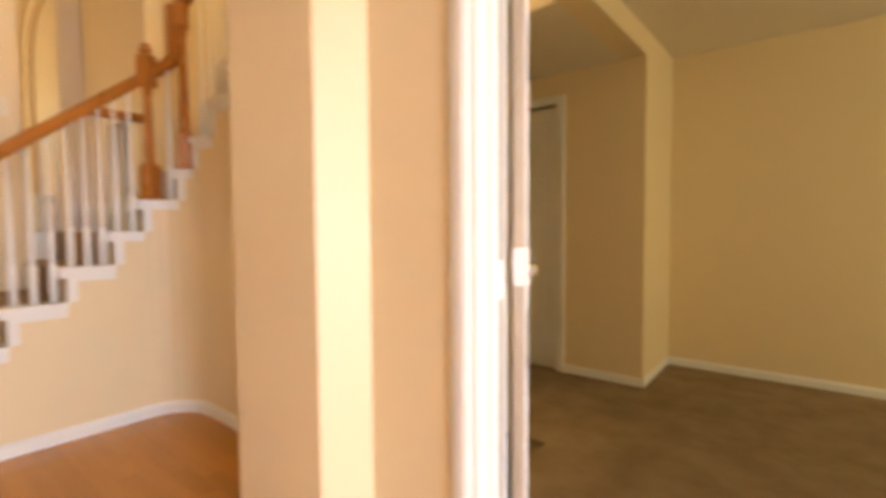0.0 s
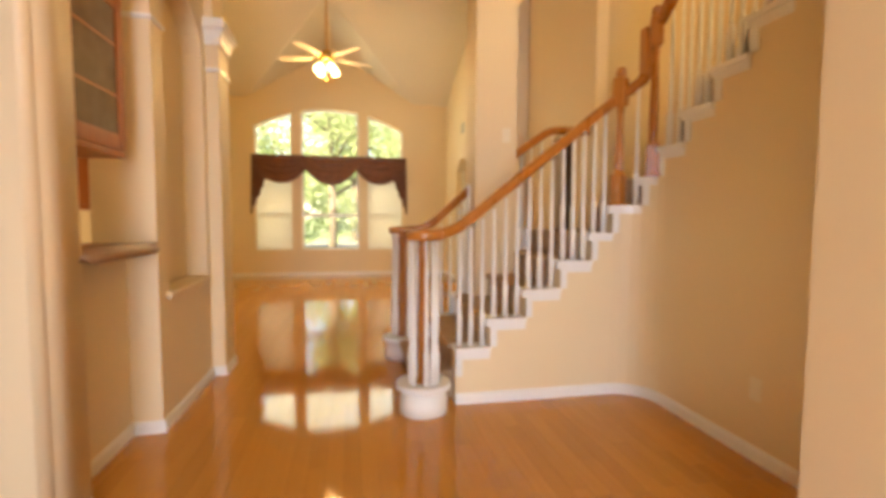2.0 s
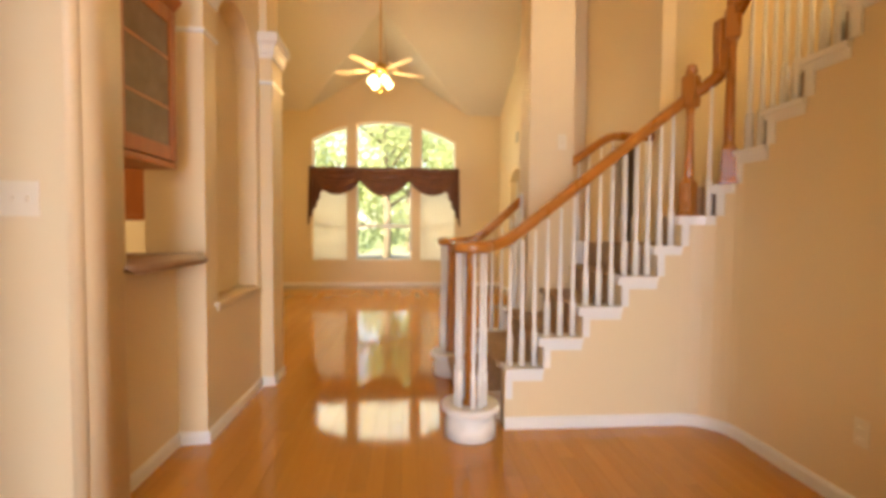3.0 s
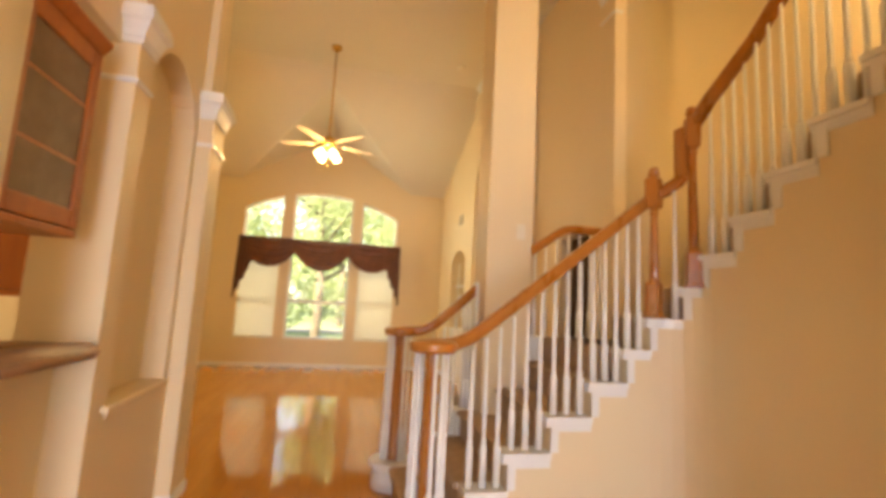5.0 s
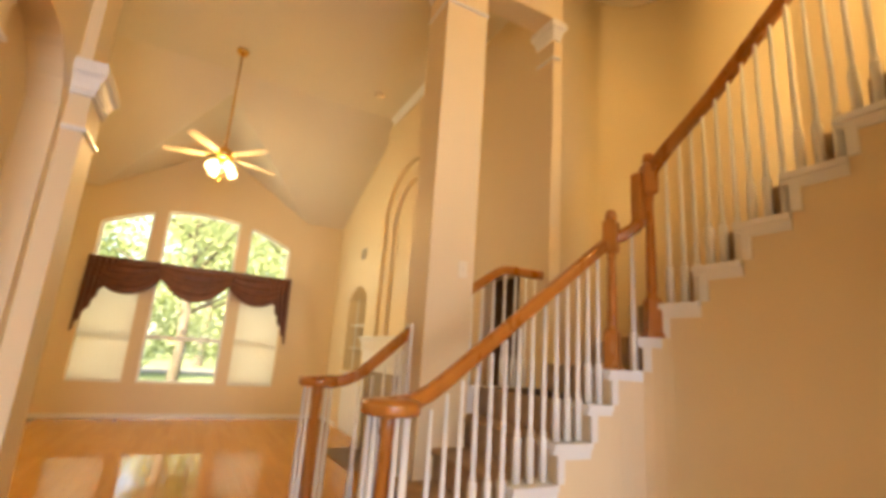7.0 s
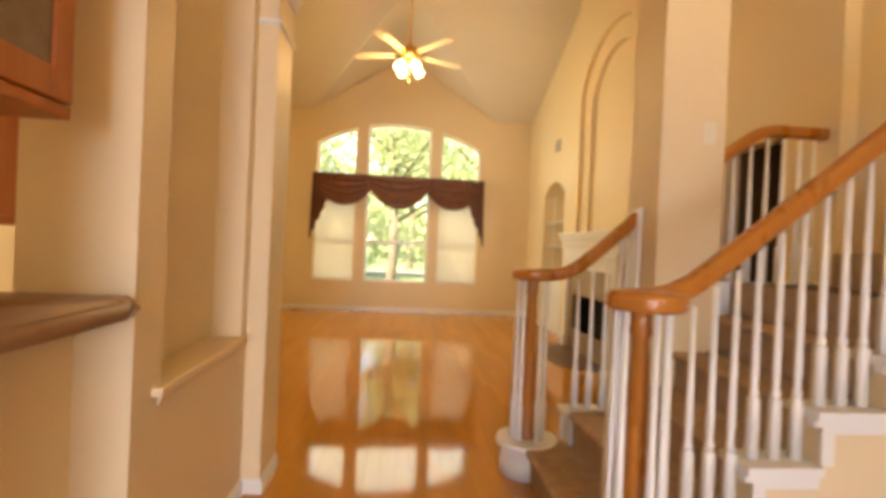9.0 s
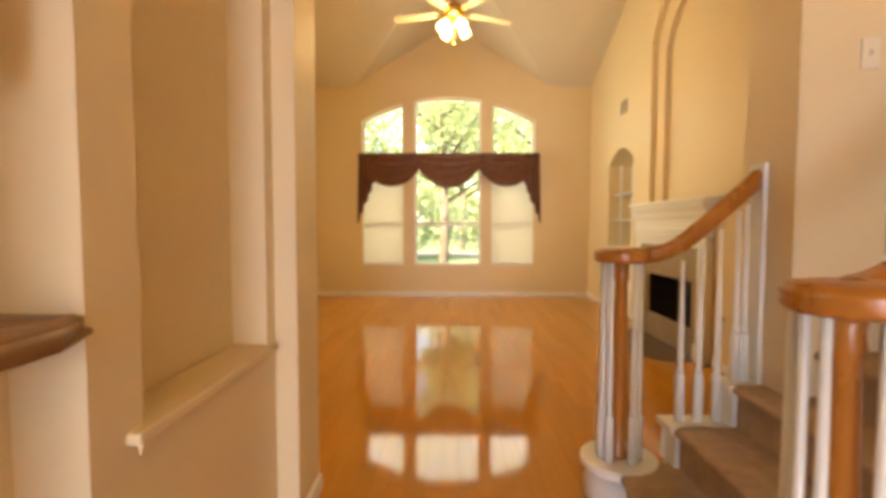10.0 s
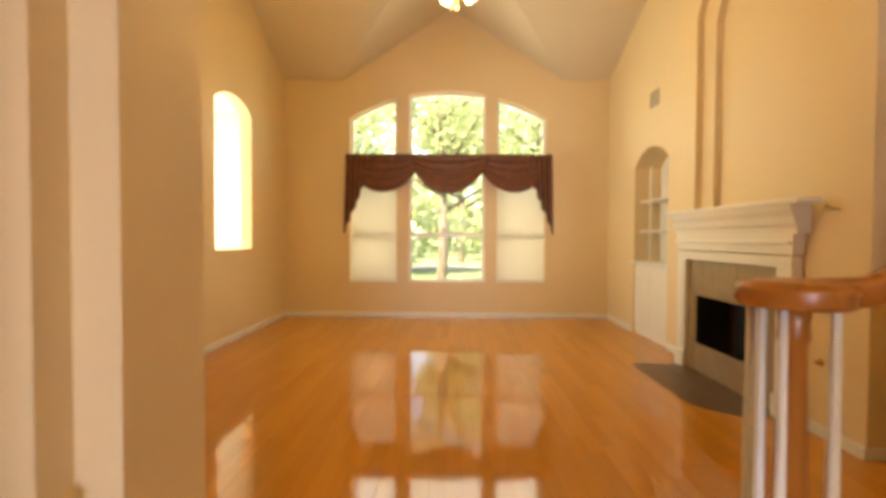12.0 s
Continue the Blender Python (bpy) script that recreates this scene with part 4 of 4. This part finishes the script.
def make_open_door(m, label):
    t = thing("interior_door", label, "door")
    part("leaf", box(0, -0.018, 0.01, 0.76, 0.018, 2.03, 0.003), WHITE, t)
    for x0, x1 in ((0.11, 0.35), (0.41, 0.65)):
        for z0, z1 in ((0.25, 0.75), (0.9, 1.5), (1.62, 1.9)):
            for sy in (-1, 1):
                y0, y1 = sorted((sy * 0.0182, sy * 0.024))
                part("raised_panel", box(x0, y0, z0, x1, y1, z1, 0.003), WHITE, t)
    # grey filler that stands for the shade in the open hinge gap
    part("hinge_gap_shade", box(-0.024, -0.012, 0.01, -0.001, 0.014, 2.03), METAL, t, "grey strip coloured as the dark gap beside the hinges")
    for z in (0.2, 1.03, 1.8):
        part("hinge", box(-0.030, -0.022, z - 0.045, -0.0245, 0.017, z + 0.045, 0.001), WHITE, t, "painted butt hinge")
    part("knob", lathe([(0.024, 0.0), (0.024, 0.004), (0.010, 0.008), (0.010, 0.035), (0.026, 0.045), (0.028, 0.06), (0.016, 0.07)], 18), STEEL, t).matrix_local = pose(0.70, -0.018, 0.95, 90, 0, 0)
    t.matrix_world = m
    return t


make_open_door(pose(1.335, 0.445, 0, 0, 0, 31), "white panelled door standing open into the side room")
make_open_door(pose(3.72, 1.45, 0, 0, 0, 90), "white panelled door in the recess of the side room")


# ---------------------------------------------------------------- fireplace
def make_fireplace():
    t = thing("fireplace", "white mantel fireplace with a stone tile surround and a black firebox", "fireplace", (BREAST_X, 6.86, 0))
    ya, yb = -0.83, 0.71

    def p(name, bm, material, label="", parent=None):
        return part(name, bm, material, parent or t, label)

    p("mantel_shelf", box(-0.16, ya - 0.08, 1.45, -0.001, yb + 0.12, 1.485, 0.006), WHITE)
    p("cornice", prism([(-0.001, 1.26), (-0.088, 1.26), (-0.094, 1.30), (-0.108, 1.32), (-0.118, 1.37), (-0.138, 1.41), (-0.145, 1.449), (-0.001, 1.449)], "y", ya, yb + 0.08), WHITE)
    p("frieze", box(-0.085, ya + 0.05, 1.12, -0.001, yb + 0.065, 1.2595, 0.003), WHITE)
    p("frieze_moulding", prism([(-0.086, 1.185), (-0.105, 1.19), (-0.105, 1.205), (-0.086, 1.21)], "y", ya + 0.06, yb + 0.07), WHITE)
    p("lower_frieze", box(-0.075, ya + 0.07, 1.03, -0.001, yb + 0.06, 1.1095, 0.003), WHITE)
    for a, b in ((ya + 0.06, -0.62), (0.62, yb + 0.06)):
        leg = p("leg", box(-0.075, a, 0.0, -0.001, b, 1.0295, 0.003), WHITE, "white panelled pilaster")
        p("plinth", box(-0.092, a - 0.01, 0.0, -0.0755, b + 0.01, 0.16, 0.004), WHITE, "", leg)
        p("panel", box(-0.083, a + 0.03, 0.22, -0.0755, b - 0.03, 0.97, 0.003), WHITE, "", leg)
    tiles = []
    for k in range(5):
        tiles.append((-0.618 + 0.252 * k, 0.745, -0.618 + 0.252 * k + 0.248, 1.026))
    for k in range(3):
        tiles.append((-0.618, 0.0 + 0.248 * k, -0.485, 0.244 + 0.248 * k))
        tiles.append((0.535, 0.0 + 0.248 * k, 0.638, 0.244 + 0.248 * k))
    for a, z0, b, z1 in tiles:
        p("tile", box(-0.034, a, z0, -0.022, min(b, 0.618), z1, 0.0015), STONE)
    p("tile_bed", box(-0.022, -0.62, 0.742, -0.001, 0.62, 1.028), HEARTH)
    bm = box(0.30, -0.48, 0.0, 0.31, 0.53, 0.74)
    add_box(bm, 0.0, -0.485, 0.0, 0.30, -0.480, 0.74)
    add_box(bm, 0.0, 0.53, 0.0, 0.30, 0.535, 0.74)
    add_box(bm, 0.0, -0.48, 0.735, 0.30, 0.53, 0.742)
    add_box(bm, 0.0, -0.48, -0.001, 0.30, 0.53, 0.01)
    p("firebox", bm, SOOT, "black steel firebox")
    bm = bmesh.new()
    add_box(bm, -0.030, -0.485, 0.70, -0.016, 0.535, 0.742)
    add_box(bm, -0.030, -0.485, 0.0, -0.016, 0.535, 0.26)
    add_box(bm, -0.030, -0.485, 0.26, -0.016, -0.455, 0.70)
    add_box(bm, -0.030, 0.505, 0.26, -0.016, 0.535, 0.70)
    p("firebox_trim", bm, STONE)
    return t


make_fireplace()

t = thing("hearth", "dark stone tile hearth set flush in the wood floor", "hearth", (BREAST_X, 6.9, 0))
for i, (a, b) in enumerate(((-0.68, -0.35), (-0.35, -0.02), (-0.02, 0.31), (0.31, 0.66))):
    for j, (u, v) in enumerate(((-0.54, -0.27), (-0.27, -0.001))):
        if i == 0 and j == 0:
            bm = prism([(-0.27, a), (-0.27 + 0.0, a), (-0.27, b), (u, b), (u + 0.01, a + 0.22), (u + 0.14, a + 0.06)][1:], "z", 0.0, 0.006)
        else:
            bm = box(u + 0.002, a + 0.002, 0.0, v - 0.002, b - 0.002, 0.006, 0.001)
        part("tile", bm, HEARTH, t)


# ---------------------------------------------------------------- built-in shelves beside the fireplace
def make_builtin():
    t = thing("builtin_shelves", "white built-in cabinet with shelves in an arched niche", "shelving", (ROOM_R, (NA + NB) / 2, 0))
    w = (NB - NA) / 2 - 0.004
    part("cabinet_body", box(0.03, -w, 0.0, 0.345, w, 0.895), WHITE, t)
    for a, b in ((-w + 0.01, -0.006), (0.006, w - 0.01)):
        d = part("door", box(0.012, a, 0.13, 0.0295, b, 0.87, 0.003), WHITE, t, "white panelled cabinet door")
        part("knob", lathe([(0.006, 0.0), (0.012, 0.012), (0.006, 0.02)], 12), STEEL, d).matrix_local = pose(0.012, b - 0.05 if a < -0.1 else a + 0.05, 0.7, 0, -90, 0)
    part("ledge", box(-0.03, -w - 0.03, 0.90, 0.345, w + 0.03, 0.93, 0.004), WHITE, t)
    for z in (1.30, 1.68):
        part("shelf", box(0.07, -w, z, 0.345, w, z + 0.022, 0.002), WHITE, t)
    part("back_panel", box(0.336, -w, 0.93, 0.346, w, 2.25), WHITE, t)
    part("stile", box(0.05, 0.10, 0.93, 0.07, 0.13, 2.1), WHITE, t)


make_builtin()

t = thing("wall_vent", "small grey louvred return vent high on the wall", "vent", (ROOM_R, 8.57, 2.867))
part("frame", add_box(add_box(add_box(add_box(bmesh.new(), -0.008, -0.12, -0.09, 0, 0.12, -0.075), -0.008, -0.12, 0.075, 0, 0.12, 0.09), -0.008, -0.12, -0.075, 0, -0.105, 0.075), -0.008, 0.105, -0.075, 0, 0.12, 0.075), METAL, t)
part("backing", box(-0.002, -0.105, -0.075, 0, 0.105, 0.075), METAL, t)
for k in range(9):
    part("slat", prism([(-0.007, -0.066 + 0.0163 * k), (-0.004, -0.066 + 0.0163 * k), (-0.0025, -0.054 + 0.0163 * k), (-0.0055, -0.054 + 0.0163 * k)], "y", -0.104, 0.104), METAL, t)



def make_detector(x, y, r, label):
    t = thing("smoke_detector", label, "detector", (x, y, TOP))
    part("body", lathe([(r, -0.001), (r, -0.02), (r * 0.8, -0.035), (r * 0.5, -0.04)], 24), PLASTIC, t, smooth=True)


make_detector(1.13, 6.87, 0.065, "round ivory smoke detector on the high ceiling")


t = thing("gas_key", "small brass gas key valve low on the wall beside the fireplace", "valve", (BREAST_X, 5.93, 0.46))
k = part("escutcheon", lathe([(0.026, 0.0), (0.026, 0.004), (0.012, 0.010), (0.012, 0.03)], 16), BRASS, t, smooth=True)
k.rotation_euler = (0, radians(-90), 0)


# ---------------------------------------------------------------- ceiling fan
def make_fan():
    t = thing("ceiling_fan", "brass ceiling fan with pale blades and four lit glass shades", "ceiling fan", (-0.67, 6.88, TOP))
    part("canopy", lathe([(0.075, -0.001), (0.07, -0.03), (0.045, -0.06), (0.018, -0.075)], 24), BRASS, t, smooth=True)
    part("downrod", lathe([(0.012, -0.07), (0.012, -1.31)], 12), BRASS, t, smooth=True)
    z = -1.43
    part("motor", lathe([(0.02, z + 0.14), (0.05, z + 0.12), (0.105, z + 0.08), (0.115, z + 0.03), (0.10, z - 0.01), (0.06, z - 0.03)], 28), BRASS, t, smooth=True)
    part("light_kit", lathe([(0.05, z - 0.03), (0.055, z - 0.06), (0.035, z - 0.10), (0.012, z - 0.12)], 24), BRASS, t, smooth=True)
    blade_mesh = None
    for k in range(5):
        a = radians(22 + 72 * k)
        pts = [(0.17, -0.042), (0.19, -0.05), (0.58, -0.066), (0.64, -0.05), (0.655, 0.0), (0.64, 0.05), (0.58, 0.066), (0.19, 0.05), (0.17, 0.042)]
        bm = prism(pts, "z", -0.004, 0.004)
        b = part("blade", bm, BLADE, t)
        b.rotation_euler = (radians(6), 0, a)
        b.location = (0, 0, z + 0.02)
        arm = part("blade_arm", add_box(bmesh.new(), 0.09, -0.018, -0.004, 0.21, 0.018, 0.004, 0.002), BRASS, t)
        arm.rotation_euler = (radians(6), 0, a)
        arm.location = (0, 0, z + 0.012)
    for k in range(4):
        a = radians(35 + 90 * k)
        m = pose(0.10 * math.cos(a), 0.10 * math.sin(a), z - 0.09) @ pose(0, 0, 0, 0, 0, math.degrees(a)) @ pose(0, 0, 0, 0, -38, 0)
        s = part("shade", lathe([(0.018, 0.03), (0.030, 0.0), (0.048, -0.05), (0.052, -0.09), (0.040, -0.115)], 18), BULB, t, "lit frosted glass tulip shade", True)
        s.matrix_local = m
        part("socket", lathe([(0.020, 0.055), (0.022, 0.028)], 14), BRASS, t).matrix_local = m
    part("pull_chain", lathe([(0.0025, z - 0.12), (0.0025, z - 0.26), (0.006, z - 0.27), (0.006, z - 0.29)], 6), BRASS, t)


make_fan()
light("fan_light", "POINT", pose(-0.67, 6.88, 3.12), 13, (1.0, 0.70, 0.38), 0.16)


# ---------------------------------------------------------------- lamp in the room behind the stairs, upstairs lamp
def make_pendant(x, y, z, drop):
    t = thing("pendant_lamp", "brass pendant lamp with a lit glass shade", "lamp", (x, y, z))
    part("cord", lathe([(0.006, 0.0), (0.006, -drop)], 8), BRASS, t)
    part("shade", lathe([(0.02, -drop), (0.10, -drop - 0.03), (0.13, -drop - 0.09), (0.11, -drop - 0.10)], 20), BULB, t, "lit glass shade", True)


make_pendant(2.75, 5.85, 2.9, 0.35)
light("dark_room_lamp", "POINT", pose(2.75, 5.85, 2.25), 1.2, (1.0, 0.6, 0.3), 0.1)
light("upstairs_lamp", "POINT", pose(2.1, 0.9, 4.15), 20, (1.0, 0.78, 0.5), 0.15)


# ---------------------------------------------------------------- outdoors through the window
rng = random.Random(5)


def leaf_cloud(bm, centre, radius, n, size, squash=0.75):
    for _ in range(n):
        while True:
            v = Vector((rng.uniform(-1, 1), rng.uniform(-1, 1), rng.uniform(-1, 1)))
            if 0.25 < v.length < 1:
                break
        c = Vector(centre) + Vector((v.x * radius, v.y * radius, v.z * radius * squash))
        a = Vector((rng.uniform(-1, 1), rng.uniform(-1, 1), rng.uniform(-1, 1))).normalized()
        b = a.orthogonal().normalized()
        s = size * rng.uniform(0.6, 1.3)
        bm.faces.new([bm.verts.new(c + p) for p in (a * s, b * s * 0.5, -a * s, -b * s * 0.5)])


def limb(bm, p0, p1, r0, r1, n=8):
    d = (Vector(p1) - Vector(p0)).normalized()
    a = d.orthogonal().normalized()
    b = d.cross(a)
    rings = []
    for p, r in ((Vector(p0), r0), ((Vector(p0) + Vector(p1)) / 2 + a * r0 * 0.5, (r0 + r1) / 2), (Vector(p1), r1)):
        rings.append([bm.verts.new(p + (a * math.cos(2 * math.pi * i / n) + b * math.sin(2 * math.pi * i / n)) * r) for i in range(n)])
    for q, s in zip(rings, rings[1:]):
        for i in range(n):
            bm.faces.new((q[i], q[(i + 1) % n], s[(i + 1) % n], s[i]))
    bm.faces.new(rings[-1])


def make_tree(x, y, h, r, leaves, size):
    t = thing("tree", "broad leafy tree on the lawn", "tree", (x, y, -0.25), "trees on the lawn")
    bm = bmesh.new()
    limb(bm, (0, 0, -0.1), (0.05, 0, h * 0.35), r, r * 0.75, 12)
    limb(bm, (0.05, 0, h * 0.34), (-0.1, 0.1, h * 0.8), r * 0.7, r * 0.2)
    for k in range(7):
        a = 2.4 * k + 0.4
        z = h * (0.3 + 0.07 * k)
        limb(bm, (0.03, 0, z), (math.cos(a) * h * 0.28, math.sin(a) * h * 0.28, z + h * 0.16), r * 0.42, r * 0.1)
    part("trunk", bm, BARK, t, smooth=True)
    bm = bmesh.new()
    for k in range(16):
        a = 2.4 * k
        rr = h * rng.uniform(0.05, 0.33)
        leaf_cloud(bm, (math.cos(a) * rr, math.sin(a) * rr, h * rng.uniform(0.45, 1.0)), h * 0.16, leaves // 16, size)
    part("crown", bm, LEAF, t)


make_tree(-0.98, 15.2, 7.0, 0.15, 3400, 0.09)
make_tree(2.6, 21.0, 8.0, 0.22, 3000, 0.13)
make_tree(-4.6, 20.0, 7.6, 0.2, 3000, 0.13)
make_tree(-0.2, 30.0, 10.0, 0.26, 4600, 0.2)
make_tree(-9.0, 33.0, 10.0, 0.26, 3600, 0.24)
make_tree(7.5, 33.0, 10.0, 0.26, 3600, 0.24)
bm = bmesh.new()
for k in range(16):
    leaf_cloud(bm, (-9 + 1.25 * k, 23.2 + rng.uniform(-0.6, 0.6), rng.uniform(0.5, 1.3)), 1.1, 230, 0.13)
for k in range(14):
    leaf_cloud(bm, (-7.5 + 1.1 * k, 22.4 + rng.uniform(-0.5, 0.5), rng.uniform(1.6, 2.8)), 1.0, 120, 0.12)
tagged(link_mesh("far_hedge", bm, LEAF), kind="stuff", label="loose sunlit hedge at the road")
bm = bmesh.new()
for k in range(34):
    leaf_cloud(bm, (-26 + 1.6 * k, 46 + rng.uniform(-2, 2), rng.uniform(1.0, 6.5)), 3.0, 330, 0.36)
tagged(link_mesh("far_woods", bm, LEAF), kind="stuff", label="far leafy woods behind the lawn")
structure("road", box(-60, 24.0, -0.26, 60, 28.0, -0.235), ROAD, "pale sunlit road beyond the lawn")


# ---------------------------------------------------------------- oak strip floor, board by board
def make_floor():
    # regions in plan: x from, x to, y from, y to
    regions = [(-3.25, 1.62, -3.75, 1.88), (-1.54, 1.62, 1.88, 4.11), (ROOM_L, 1.80, 4.11, ROOM_Y)]
    w = 0.083
    base = tagged(new("wood_floor"), kind="structure", label="glossy honey oak strip floor, boards running to the window")
    cache = {}
    near, far = 0, bmesh.new()
    prng = random.Random(11)
    x = -3.3
    while x < 1.80:
        y = -3.75 + prng.uniform(-1.2, 0)
        while y < ROOM_Y:
            length = prng.choice((0.6, 0.9, 1.2, 1.5))
            for rx0, rx1, ry0, ry1 in regions:
                if x + w <= rx0 or x >= rx1 - 0.005:
                    continue
                a, b = max(y, ry0), min(y + length, ry1)
                c, d = max(x, rx0), min(x + w, rx1)
                if b - a < 0.01 or d - c < 0.01:
                    continue
                full = d - c > w - 0.001 and abs((b - a) - length) < 1e-6
                if full and near < 300 and 1.6 < a < 8.2 and -1.3 < x < 1.1:
                    near += 1
                    if length not in cache:
                        bm = add_box(bmesh.new(), 0.0002, 0.0002, -0.018, w - 0.0002, length - 0.0002, 0.0)
                        es = [e for e in bm.edges if e.verts[0].co.z > -0.001 and e.verts[1].co.z > -0.001]
                        bmesh.ops.bevel(bm, geom=es, offset=0.0007, segments=1, affect="EDGES")
                        o = link_mesh("plank", bm, PLANK, base)
                        cache[length] = o.data
                    else:
                        o = new("plank", cache[length])
                        o.parent = base
                    o.location = (x, y, 0)
                else:
                    add_plank(far, c + 0.0002, a + 0.0002, d - 0.0002, b - 0.0002)
            y += length
        x += w
    o = link_mesh("planks", far, PLANK, base)
    tagged(o, kind="stuff")


def add_plank(bm, x0, y0, x1, y1):
    e = 0.0007
    lo = [bm.verts.new(p) for p in ((x0, y0, -0.018), (x1, y0, -0.018), (x1, y1, -0.018), (x0, y1, -0.018))]
    md = [bm.verts.new(p) for p in ((x0, y0, -e), (x1, y0, -e), (x1, y1, -e), (x0, y1, -e))]
    hi = [bm.verts.new(p) for p in ((x0 + e, y0 + e, 0), (x1 - e, y0 + e, 0), (x1 - e, y1 - e, 0), (x0 + e, y1 - e, 0))]
    for a, b in ((lo, md), (md, hi)):
        for i in range(4):
            bm.faces.new((a[i], a[(i + 1) % 4], b[(i + 1) % 4], b[i]))
    bm.faces.new(hi)


make_floor()
